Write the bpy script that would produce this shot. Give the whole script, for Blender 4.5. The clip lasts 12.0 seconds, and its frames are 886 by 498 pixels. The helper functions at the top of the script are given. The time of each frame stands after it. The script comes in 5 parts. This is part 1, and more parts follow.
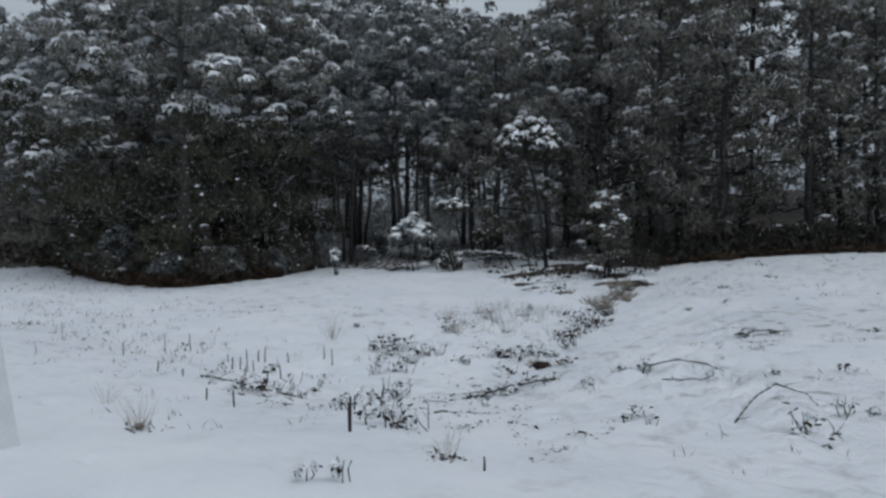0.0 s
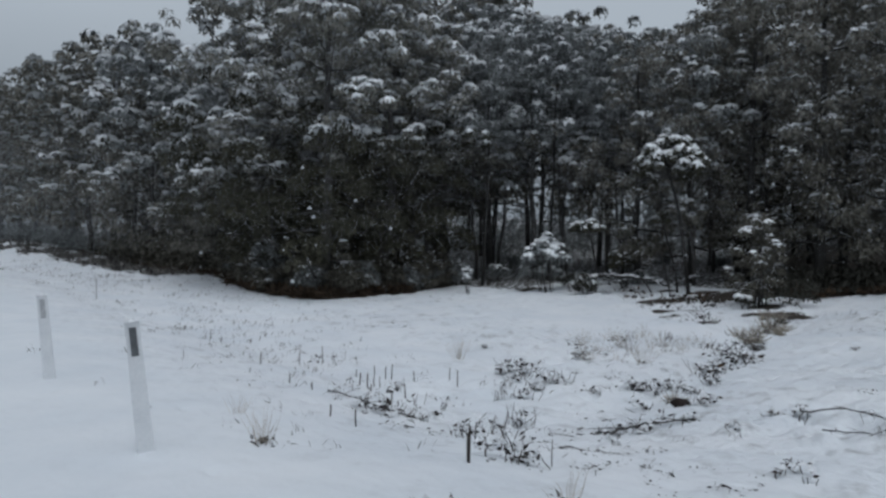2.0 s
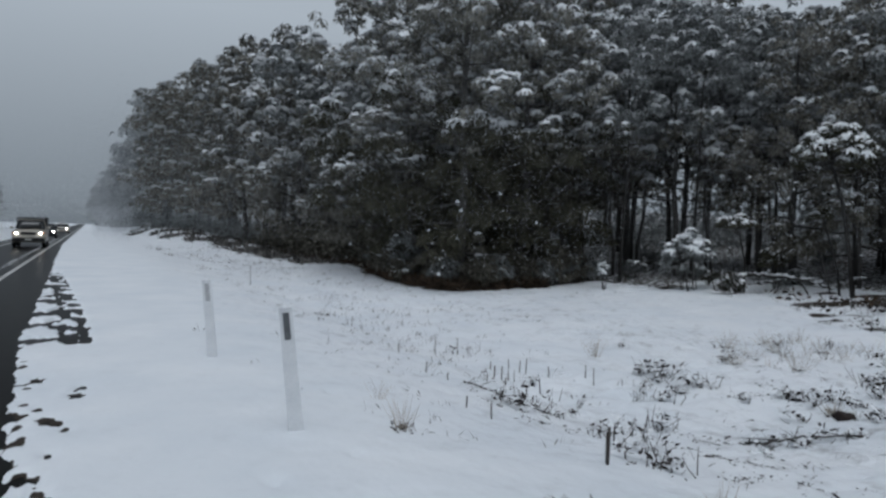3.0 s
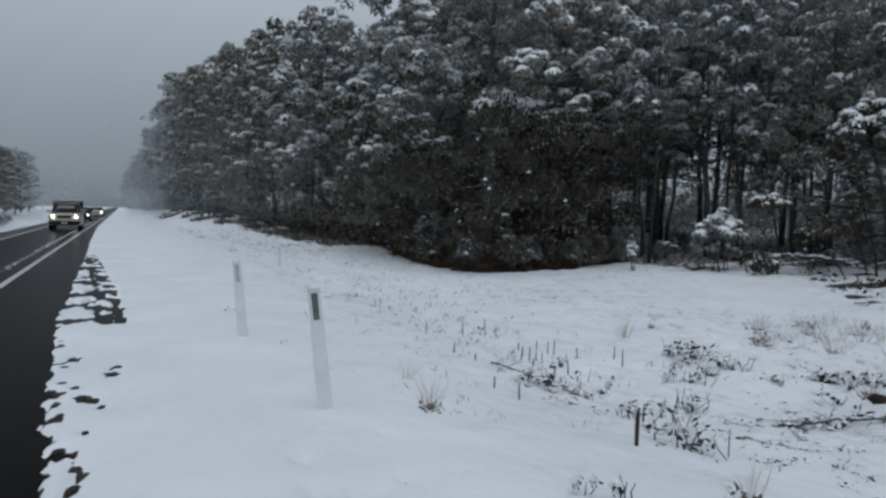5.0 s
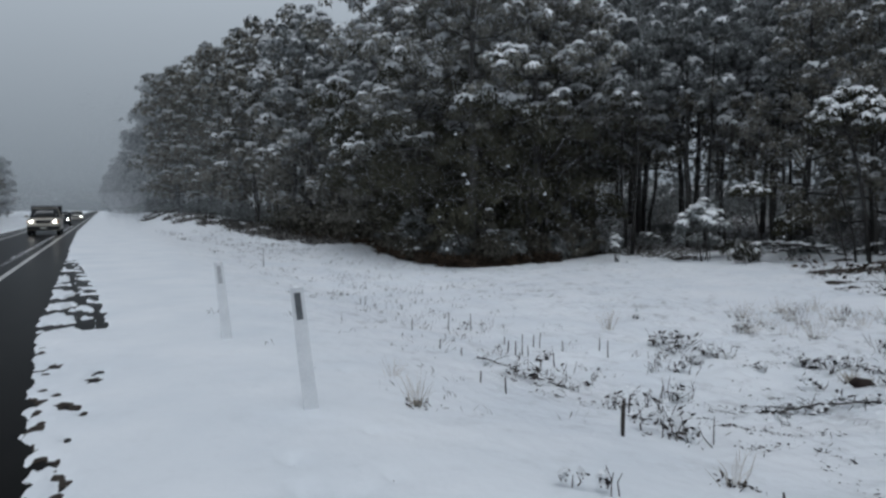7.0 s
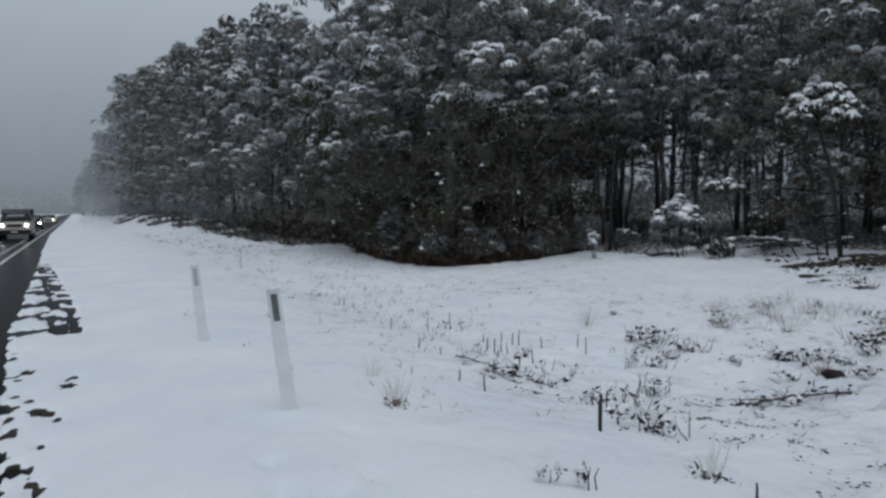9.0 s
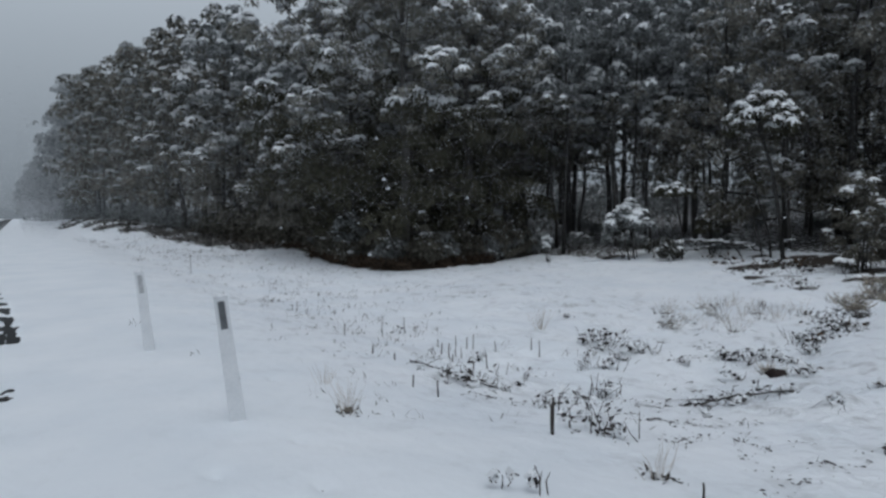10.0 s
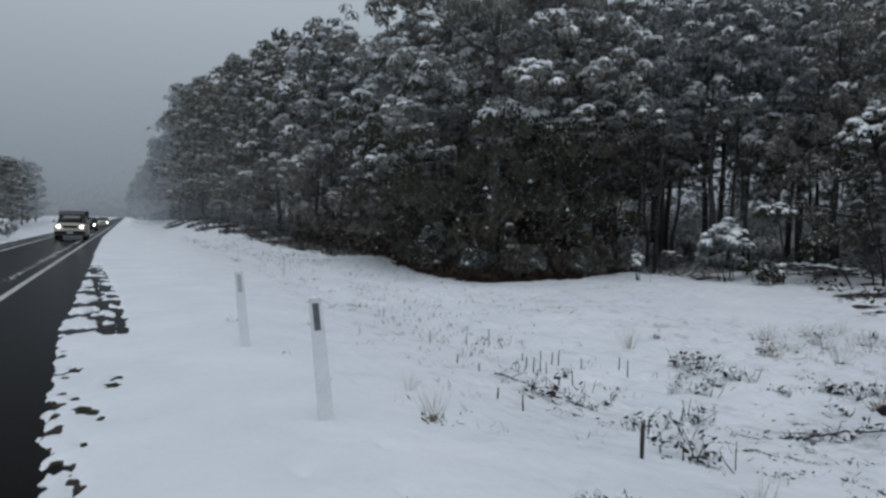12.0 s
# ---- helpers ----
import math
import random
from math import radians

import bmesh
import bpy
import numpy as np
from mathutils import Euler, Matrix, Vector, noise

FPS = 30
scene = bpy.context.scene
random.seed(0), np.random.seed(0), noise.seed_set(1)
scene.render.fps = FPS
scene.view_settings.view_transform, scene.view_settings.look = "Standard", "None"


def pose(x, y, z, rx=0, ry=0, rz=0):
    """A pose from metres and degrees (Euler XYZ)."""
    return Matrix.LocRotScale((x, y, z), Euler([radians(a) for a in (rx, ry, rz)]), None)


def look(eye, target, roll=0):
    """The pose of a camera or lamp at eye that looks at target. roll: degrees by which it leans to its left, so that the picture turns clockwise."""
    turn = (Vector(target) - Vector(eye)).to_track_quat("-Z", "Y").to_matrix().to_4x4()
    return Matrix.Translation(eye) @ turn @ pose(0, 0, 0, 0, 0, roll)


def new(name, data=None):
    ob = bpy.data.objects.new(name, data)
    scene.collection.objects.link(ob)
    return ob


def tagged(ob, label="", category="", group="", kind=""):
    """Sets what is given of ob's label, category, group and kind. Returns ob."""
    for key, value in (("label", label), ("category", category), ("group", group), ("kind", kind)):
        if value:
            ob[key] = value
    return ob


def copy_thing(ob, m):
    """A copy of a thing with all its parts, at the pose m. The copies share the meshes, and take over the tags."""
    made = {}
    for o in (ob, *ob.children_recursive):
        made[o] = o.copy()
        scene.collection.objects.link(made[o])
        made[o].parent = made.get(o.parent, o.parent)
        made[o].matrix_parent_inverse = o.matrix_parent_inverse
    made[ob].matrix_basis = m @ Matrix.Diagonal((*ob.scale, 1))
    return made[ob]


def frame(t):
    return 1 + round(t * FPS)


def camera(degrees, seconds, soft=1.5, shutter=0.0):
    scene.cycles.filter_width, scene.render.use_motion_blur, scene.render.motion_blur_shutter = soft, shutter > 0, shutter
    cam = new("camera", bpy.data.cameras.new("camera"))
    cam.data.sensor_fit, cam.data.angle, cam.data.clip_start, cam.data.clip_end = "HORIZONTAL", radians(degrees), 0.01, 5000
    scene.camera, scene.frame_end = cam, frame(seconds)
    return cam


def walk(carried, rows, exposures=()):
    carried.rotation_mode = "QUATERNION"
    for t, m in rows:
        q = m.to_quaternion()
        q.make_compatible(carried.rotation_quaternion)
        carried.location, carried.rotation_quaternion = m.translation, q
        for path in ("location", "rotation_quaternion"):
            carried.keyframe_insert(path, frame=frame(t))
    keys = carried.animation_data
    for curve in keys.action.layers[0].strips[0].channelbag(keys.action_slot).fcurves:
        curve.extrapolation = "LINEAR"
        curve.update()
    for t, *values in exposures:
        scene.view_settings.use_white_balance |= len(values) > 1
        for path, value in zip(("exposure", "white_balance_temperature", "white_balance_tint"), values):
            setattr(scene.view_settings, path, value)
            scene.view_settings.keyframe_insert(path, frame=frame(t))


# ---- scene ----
# ---- camera: a person standing on the verge turns and sways a little ----
cam = camera(66.3, 12.0, soft=2.6)
EYE = 1.65
ROWS = [
    (0.0, -0.212, -0.175, -0.033, -50.12, -2.33, 0.78),
    (0.2, -0.120, -0.118, -0.027, -45.02, -3.00, -0.25),
    (0.5, -0.047, -0.108, -0.016, -41.73, -1.58, 0.47),
    (1.0, 0.016, -0.064, -0.012, -42.26, -2.01, 0.31),
    (1.5, 0.021, -0.050, -0.002, -40.59, -1.68, 0.09),
    (2.0, 0.016, -0.041, 0.007, -38.80, -0.76, -0.63),
    (2.5, -0.000, -0.011, 0.003, -33.53, -1.11, -1.24),
    (3.0, -0.015, 0.016, 0.010, -27.60, -1.53, -1.41),
    (3.5, -0.018, 0.018, 0.009, -24.78, -1.26, -1.18),
    (3.7, -0.018, 0.033, 0.005, -24.50, -1.28, -0.91),
    (5.3, -0.005, 0.039, -0.005, -25.34, -3.51, -1.22),
    (5.5, -0.013, 0.061, -0.004, -23.75, -3.50, -1.00),
    (6.0, 0.003, 0.042, -0.004, -25.71, -3.66, -0.61),
    (6.5, 0.012, 0.045, -0.003, -26.55, -3.55, -0.13),
    (7.0, 0.016, 0.039, -0.004, -26.66, -3.45, 0.18),
    (7.5, 0.019, 0.029, -0.004, -27.30, -3.33, 0.02),
    (7.7, 0.021, 0.020, -0.002, -27.70, -3.38, 0.43),
    (9.3, 0.036, 0.019, -0.005, -28.58, -3.64, 0.87),
    (9.5, 0.044, 0.030, -0.012, -28.89, -3.75, 1.01),
    (10.0, 0.073, 0.030, 0.005, -32.18, -3.28, 0.90),
    (10.5, 0.052, 0.049, 0.028, -29.56, -0.81, -1.66),
    (11.0, 0.045, 0.053, 0.029, -26.40, -0.66, -1.63),
    (11.5, 0.056, 0.044, 0.029, -27.37, -0.73, -1.14),
    (12.0, 0.032, 0.070, -0.006, -24.91, -2.30, -1.10),
]
walk(cam, [(t, pose(x, y, EYE + z, 90 + pitch, roll, yaw)) for t, x, y, z, yaw, pitch, roll in ROWS],
     [(0.0, -0.55, 5800, 7), (12.0, -0.55, 5800, 7)])

# ---- light: a heavy overcast sky, snow falling ----
world = bpy.data.worlds.new("overcast")
scene.world = world
world.use_nodes = True
wn, wl = world.node_tree.nodes, world.node_tree.links
sky = wn.new("ShaderNodeTexSky")
sky.sky_type = "NISHITA"
sky.sun_disc = False
sky.sun_elevation = radians(70)
sky.sun_rotation = radians(200)
sky.dust_density = 6.0
grey = wn.new("ShaderNodeHueSaturation")
grey.inputs["Saturation"].default_value = 0.25
wl.new(sky.outputs[0], grey.inputs["Color"])
wl.new(grey.outputs[0], wn["Background"].inputs["Color"])
wn["Background"].inputs["Strength"].default_value = 0.085
sun = new("sun", bpy.data.lights.new("sun", "SUN"))
sun.data.energy = 0.7
sun.data.angle = radians(60)
sun.data.color = (1.0, 0.98, 0.96)
sun.matrix_world = look((-8, -22, 80), (0, 0, 0))


# ---- materials ----
def node_material(name):
    m = bpy.data.materials.new(name)
    m.use_nodes = True
    return m, m.node_tree.nodes, m.node_tree.links, m.node_tree.nodes["Principled BSDF"]


def surface(name, dark, light, rough=0.7, scale=8.0, fine=60.0, bump=0.2, dist=0.02, island=0.0, spec=0.3, metal=0.0, thin=0.0):
    """A mottled surface: two noises mix the colours and give relief."""
    m, n, l, b = node_material(name)
    tc = n.new("ShaderNodeTexCoord")
    n1, n2 = n.new("ShaderNodeTexNoise"), n.new("ShaderNodeTexNoise")
    n1.inputs["Scale"].default_value, n1.inputs["Detail"].default_value = scale, 6
    n2.inputs["Scale"].default_value, n2.inputs["Detail"].default_value = fine, 4
    l.new(tc.outputs["Object"], n1.inputs["Vector"])
    l.new(tc.outputs["Object"], n2.inputs["Vector"])
    mix = n.new("ShaderNodeMix")
    mix.data_type = "FLOAT"
    mix.inputs[0].default_value = 0.4
    l.new(n1.outputs["Fac"], mix.inputs[2])
    l.new(n2.outputs["Fac"], mix.inputs[3])
    fac = mix.outputs[0]
    if island:
        src = n.new("ShaderNodeNewGeometry").outputs["Random Per Island"]
        mi = n.new("ShaderNodeMix")
        mi.data_type = "FLOAT"
        mi.inputs[0].default_value = island
        l.new(fac, mi.inputs[2])
        l.new(src, mi.inputs[3])
        fac = mi.outputs[0]
    ramp = n.new("ShaderNodeValToRGB")
    ramp.color_ramp.elements[0].position, ramp.color_ramp.elements[1].position = 0.3, 0.72
    ramp.color_ramp.elements[0].color, ramp.color_ramp.elements[1].color = (*dark, 1), (*light, 1)
    l.new(fac, ramp.inputs[0])
    l.new(ramp.outputs[0], b.inputs["Base Color"])
    if thin:  # a thin leaf lets some light through
        tl, mx = n.new("ShaderNodeBsdfTranslucent"), n.new("ShaderNodeMixShader")
        mx.inputs[0].default_value = thin
        l.new(ramp.outputs[0], tl.inputs["Color"])
        l.new(b.outputs[0], mx.inputs[1])
        l.new(tl.outputs[0], mx.inputs[2])
        l.new(mx.outputs[0], n["Material Output"].inputs["Surface"])
    b.inputs["Roughness"].default_value, b.inputs["Metallic"].default_value = rough, metal
    b.inputs["Specular IOR Level"].default_value = spec
    if bump:
        bp = n.new("ShaderNodeBump")
        bp.inputs["Strength"].default_value, bp.inputs["Distance"].default_value = bump, dist
        l.new(mix.outputs[0], bp.inputs["Height"])
        l.new(bp.outputs[0], b.inputs["Normal"])
    return m


LEAF = surface("gum_leaf", (0.049, 0.048, 0.035), (0.097, 0.094, 0.068), 0.8, 1.2, 9, 0, island=0.6, spec=0.12, thin=0.35)
# frost on near shrubs, and haze painted into the greys of far foliage
LEAF_PALE = surface("pale_haze_frost_leaf", (0.30, 0.315, 0.32), (0.48, 0.50, 0.51), 0.7, 1.5, 9, 0, island=0.6, thin=0.35)
LEAF_GREY = surface("haze_frost_leaf", (0.15, 0.16, 0.157), (0.32, 0.335, 0.335), 0.7, 1.5, 9, 0, island=0.6, thin=0.35)
LEAF_RIME = surface("rimed_leaf", (0.167, 0.162, 0.140), (0.354, 0.345, 0.310), 0.75, 1.2, 9, 0, island=0.6, thin=0.35)
# lighter than LEAF: the haze over deeper trees is put into this colour
LEAF_MID = surface("haze_dust_leaf", (0.128, 0.122, 0.103), (0.265, 0.254, 0.222), 0.75, 1.2, 9, 0, island=0.6, thin=0.35)
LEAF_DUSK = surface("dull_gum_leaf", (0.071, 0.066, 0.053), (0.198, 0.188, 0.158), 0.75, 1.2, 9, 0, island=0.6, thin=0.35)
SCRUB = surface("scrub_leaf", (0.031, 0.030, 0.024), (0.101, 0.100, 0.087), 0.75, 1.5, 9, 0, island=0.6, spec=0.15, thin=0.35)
BARK = surface("gum_bark", (0.034, 0.033, 0.031), (0.095, 0.090, 0.085), 0.85, 3, 22, 0.6, 0.04)
# bark of far trunks, paled by haze painted into it
HAZE_BARK = surface("hazed_bark", (0.11, 0.115, 0.118), (0.24, 0.25, 0.255), 0.85, 3, 22, 0.4, 0.03)
DARK_BARK = surface("dark_bark", (0.014, 0.014, 0.013), (0.042, 0.039, 0.036), 0.7, 3, 22, 0.6, 0.03)
BRACKEN = surface("dead_bracken", (0.022, 0.016, 0.011), (0.092, 0.062, 0.040), 0.85, 3, 14, 0, island=0.7)
# greyed bracken: haze over the far bank is in the colour
GREY_BRACKEN = surface("hazed_grey_bracken", (0.05, 0.047, 0.043), (0.20, 0.19, 0.18), 0.85, 3, 14, 0, island=0.7)
STRAW = surface("dry_grass", (0.22, 0.19, 0.15), (0.52, 0.47, 0.40), 0.8, 4, 20, 0, island=0.7)
STALK = surface("dead_stalk", (0.010, 0.010, 0.010), (0.085, 0.072, 0.062), 0.8, 6, 30, 0.3, 0.01, island=0.4)
WEED_LEAF = surface("rotted_leaf", (0.014, 0.013, 0.014), (0.065, 0.056, 0.052), 0.75, 6, 30, 0, island=0.5)
FLAKE = surface("falling_flake", (0.40, 0.42, 0.44), (0.55, 0.57, 0.59), 0.8, 5, 26, 0, spec=0.1)
def veil_flake():
    """Thin flakes: light from the sky passes through them."""
    m, n, l, b = node_material("thin_flake")
    tl, mx = n.new("ShaderNodeBsdfTranslucent"), n.new("ShaderNodeMixShader")
    tl.inputs["Color"].default_value = (0.62, 0.64, 0.66, 1)
    b.inputs["Base Color"].default_value = (0.62, 0.64, 0.66, 1)
    b.inputs["Roughness"].default_value = 0.9
    l.new(b.outputs[0], mx.inputs[1])
    l.new(tl.outputs[0], mx.inputs[2])
    l.new(mx.outputs[0], n["Material Output"].inputs["Surface"])
    return m


VEIL = veil_flake()
# thin snow, its colour also greyed in place of haze
SNOW_DUST = surface("thin_hazed_snow_on_leaves", (0.34, 0.35, 0.355), (0.66, 0.68, 0.70), 0.7, 3, 20, 0.3, 0.03, island=0.6, spec=0.2)
SNOW_FRESH = surface("fresh_snow_on_sapling", (0.68, 0.70, 0.72), (0.88, 0.90, 0.91), 0.7, 5, 26, 0.3, 0.03, island=0.4, spec=0.2)
SNOW_CLUMP = surface("snow_on_leaves", (0.50, 0.52, 0.54), (0.86, 0.88, 0.90), 0.7, 5, 26, 0.3, 0.03, island=0.5, spec=0.2)


def snow_ground():
    m, n, l, b = node_material("snow_ground")
    tc = n.new("ShaderNodeTexCoord")
    at = n.new("ShaderNodeAttribute")
    at.attribute_name = "cover"
    hum = n.new("ShaderNodeAttribute")
    hum.attribute_name = "hummock"
    big, mid, fine = (n.new("ShaderNodeTexNoise") for _ in range(3))
    for nd, s, d in ((big, 0.7, 5), (mid, 5.0, 6), (fine, 45.0, 4)):
        nd.inputs["Scale"].default_value, nd.inputs["Detail"].default_value = s, d
        l.new(tc.outputs["Object"], nd.inputs["Vector"])
    # snow colour
    ramp = n.new("ShaderNodeValToRGB")
    ramp.color_ramp.elements[0].position, ramp.color_ramp.elements[1].position = 0.25, 0.75
    ramp.color_ramp.elements[0].color = (0.74, 0.78, 0.82, 1)
    ramp.color_ramp.elements[1].color = (0.86, 0.88, 0.90, 1)
    l.new(big.outputs["Fac"], ramp.inputs[0])
    # leaf litter colour
    lit = n.new("ShaderNodeValToRGB")
    lit.color_ramp.elements[0].color = (0.012, 0.010, 0.008, 1)
    lit.color_ramp.elements[1].color = (0.07, 0.057, 0.045, 1)
    l.new(fine.outputs["Fac"], lit.inputs[0])
    # ragged snow cover: litter shows where noise passes the cover value
    sub = n.new("ShaderNodeMath")
    sub.operation = "SUBTRACT"
    l.new(at.outputs["Fac"], sub.inputs[0])
    l.new(mid.outputs["Fac"], sub.inputs[1])
    mul = n.new("ShaderNodeMath")
    mul.operation, mul.use_clamp = "MULTIPLY_ADD", True
    mul.inputs[1].default_value, mul.inputs[2].default_value = 9.0, 0.5
    l.new(sub.outputs[0], mul.inputs[0])
    mix = n.new("ShaderNodeMix")
    mix.data_type = "RGBA"
    l.new(mul.outputs[0], mix.inputs[0])
    l.new(lit.outputs[0], mix.inputs[6])
    # thin snow over dead grass: greyer, streaky patches on the rough field; across the road they imitate haze
    thin = n.new("ShaderNodeTexNoise")
    thin.inputs["Scale"].default_value, thin.inputs["Detail"].default_value, thin.inputs["Roughness"].default_value = 2.6, 9, 0.66
    l.new(tc.outputs["Object"], thin.inputs["Vector"])
    tr = n.new("ShaderNodeMapRange")
    tr.inputs["From Min"].default_value, tr.inputs["From Max"].default_value = 0.54, 0.72
    tr.inputs["To Max"].default_value = 0.75
    l.new(thin.outputs["Fac"], tr.inputs["Value"])
    tm = n.new("ShaderNodeMath")
    tm.operation = "MULTIPLY"
    l.new(tr.outputs[0], tm.inputs[0])
    l.new(hum.outputs["Fac"], tm.inputs[1])
    grass = n.new("ShaderNodeMix")
    grass.data_type = "RGBA"
    grass.inputs[7].default_value = (0.38, 0.385, 0.385, 1)
    l.new(tm.outputs[0], grass.inputs[0])
    l.new(ramp.outputs[0], grass.inputs[6])
    l.new(grass.outputs[2], mix.inputs[7])
    l.new(mix.outputs[2], b.inputs["Base Color"])
    b.inputs["Roughness"].default_value = 0.75
    b.inputs["Specular IOR Level"].default_value = 0.2
    b1, b2 = n.new("ShaderNodeBump"), n.new("ShaderNodeBump")
    b1.inputs["Strength"].default_value, b1.inputs["Distance"].default_value = 0.8, 0.12
    b2.inputs["Strength"].default_value, b2.inputs["Distance"].default_value = 0.06, 0.004
    rise = n.new("ShaderNodeMath")
    rise.operation = "MULTIPLY"
    l.new(mid.outputs["Fac"], rise.inputs[0])
    l.new(hum.outputs["Fac"], rise.inputs[1])
    l.new(rise.outputs[0], b1.inputs["Height"])
    l.new(fine.outputs["Fac"], b2.inputs["Height"])
    l.new(b1.outputs[0], b2.inputs["Normal"])
    l.new(b2.outputs[0], b.inputs["Normal"])
    return m


SNOW = snow_ground()
ASPHALT = surface("wet_asphalt", (0.003, 0.003, 0.003), (0.010, 0.0095, 0.009), 0.3, 1.3, 120, 0.3, 0.004, spec=0.008)
LINE = surface("road_line_paint", (0.30, 0.30, 0.29), (0.72, 0.72, 0.70), 0.5, 6, 60, 0.1, 0.004)
POST_WHITE = surface("post_paint", (0.66, 0.68, 0.70), (0.82, 0.83, 0.84), 0.6, 5, 40, 0.05, 0.004)
REFLECTOR_SNOWED = surface("snowed_reflector", (0.30, 0.31, 0.32), (0.62, 0.63, 0.64), 0.6, 30, 90, 0.1, 0.003)
REFLECTOR = surface("reflector", (0.08, 0.085, 0.09), (0.16, 0.168, 0.175), 0.35, 20, 90, 0.1, 0.003)


def fog_wall():
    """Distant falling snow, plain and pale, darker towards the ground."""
    m, n, l, b = node_material("far_snowfall")
    tc = n.new("ShaderNodeTexCoord")
    sep = n.new("ShaderNodeSeparateXYZ")
    l.new(tc.outputs["Generated"], sep.inputs[0])
    ramp = n.new("ShaderNodeValToRGB")
    e = ramp.color_ramp.elements
    e[0].position, e[0].color = 0.072, (0.245, 0.262, 0.274, 1)
    mid = e.new(0.14)
    mid.color = (0.335, 0.357, 0.374, 1)
    e[2].position, e[2].color = 0.57, (0.62, 0.645, 0.665, 1)
    l.new(sep.outputs["Z"], ramp.inputs[0])
    em = n.new("ShaderNodeEmission")
    l.new(ramp.outputs[0], em.inputs["Color"])
    l.new(em.outputs[0], n["Material Output"].inputs["Surface"])
    return m


# ---- mesh helpers ----
def mesh_from(name, verts, faces, material):
    me = bpy.data.meshes.new(name)
    me.from_pydata([tuple(v) for v in verts], [], [tuple(f) for f in faces])
    me.materials.append(material)
    me.update()
    return me


def link_part(name, me, parent=None, label=""):
    ob = new(name, me)
    ob.parent = parent
    return tagged(ob, label)


def part(name, bm, material, parent=None, label="", smooth=False):
    me = bpy.data.meshes.new(name)
    if smooth:
        for f in bm.faces:
            f.smooth = True
    bm.to_mesh(me)
    bm.free()
    me.materials.append(material)
    return link_part(name, me, parent, label)


def thing(name, m, label, category, group="", kind=""):
    ob = new(name)
    ob.empty_display_size = 0.2
    ob.matrix_basis = m
    return tagged(ob, label, category, group, kind)


class Soup:
    """Collects loose leaves, lumps and tubes into one mesh."""

    def __init__(self):
        self.v, self.f, self.n = [], [], 0

    def add(self, v, f):
        v = np.asarray(v, float)
        self.v.append(v)
        self.f.extend((np.asarray(f) + self.n).tolist() if not isinstance(f, list) else [[i + self.n for i in q] for q in f])
        self.n += len(v)

    def leaves(self, p, axis, length, width, rng):
        k = len(p)
        axis = axis / np.maximum(1e-6, np.linalg.norm(axis, axis=1))[:, None]
        side = np.cross(axis, rng.normal(size=(k, 3)))
        side /= np.maximum(1e-6, np.linalg.norm(side, axis=1))[:, None]
        l, w = length[:, None], width[:, None]
        v = np.stack([p, p + axis * l * 0.45 + side * w, p + axis * l, p + axis * l * 0.45 - side * w], 1).reshape(-1, 3)
        self.add(v, np.arange(4 * k).reshape(k, 4))

    def lumps(self, p, size, flat, rng):
        k = len(p)
        o = np.array([[1, 0, 0], [0, 1, 0], [-1, 0, 0], [0, -1, 0], [0, 0, 1]], float)
        a = rng.uniform(0, 6.28, k)
        c, s = np.cos(a), np.sin(a)
        q = o[None] * rng.uniform(0.7, 1.3, (k, 5, 1)) * size[:, None, None]
        q[:, :, 2] *= flat
        x = q[:, :, 0] * c[:, None] - q[:, :, 1] * s[:, None]
        y = q[:, :, 0] * s[:, None] + q[:, :, 1] * c[:, None]
        v = np.stack([x, y, q[:, :, 2]], 2) + p[:, None, :]
        v[:, :4, 2] -= size[:, None] * flat * 0.5
        t = np.array([[0, 1, 4], [1, 2, 4], [2, 3, 4], [3, 0, 4]])
        self.add(v.reshape(-1, 3), (t[None] + 5 * np.arange(k)[:, None, None]).reshape(-1, 3))

    def caps(self, p, size, rng):
        """Rounded cushions of snow with a ragged, drooping rim."""
        k, m = len(p), 6
        a = rng.uniform(0, 6.28, (k, 1)) + np.arange(m)[None] * (2 * np.pi / m)
        s = size[:, None]
        r1, r2 = s * rng.uniform(0.55, 0.85, (k, m)), s * rng.uniform(0.75, 1.15, (k, m))
        z1, z2 = s * rng.uniform(0.35, 0.6, (k, m)), s * rng.uniform(-0.75, 0.05, (k, m))
        one = np.stack([r1 * np.cos(a), r1 * np.sin(a), z1], 2)
        two = np.stack([r2 * np.cos(a + 0.5), r2 * np.sin(a + 0.5), z2], 2)
        top = np.concatenate([rng.normal(0, 0.1, (k, 2)) * s, s * rng.uniform(0.65, 0.9, (k, 1))], 1)[:, None]
        v = np.concatenate([top, one, two], 1) + p[:, None]
        t = []
        for i in range(m):
            j = (i + 1) % m
            t += [(0, 1 + i, 1 + j), (1 + i, 7 + i, 1 + j), (1 + j, 7 + i, 7 + j)]
        self.add(v.reshape(-1, 3), (np.array(t)[None] + (1 + 2 * m) * np.arange(k)[:, None, None]).reshape(-1, 3))

    def shell(self, c, r, k, low, high, length, width, rng, lift=0.0, ridge=0.0):
        """Leaves, or with a ridge fingers of snow, that hang down over the outside of a rounded clump."""
        a, u = rng.uniform(0, 2 * np.pi, k), rng.uniform(low, high, k)
        h = np.sqrt(np.maximum(0, 1 - u * u))
        d = np.stack([h * np.cos(a), h * np.sin(a), u], 1)
        down = np.stack([(0.25 + np.maximum(u, 0)) * np.cos(a), (0.25 + np.maximum(u, 0)) * np.sin(a), -h - 0.15], 1)
        squash = np.array([1.0, 1.0, 0.8])
        p = c + d * squash * r * rng.uniform(0.82, 1.04, (k, 1)) + d * lift
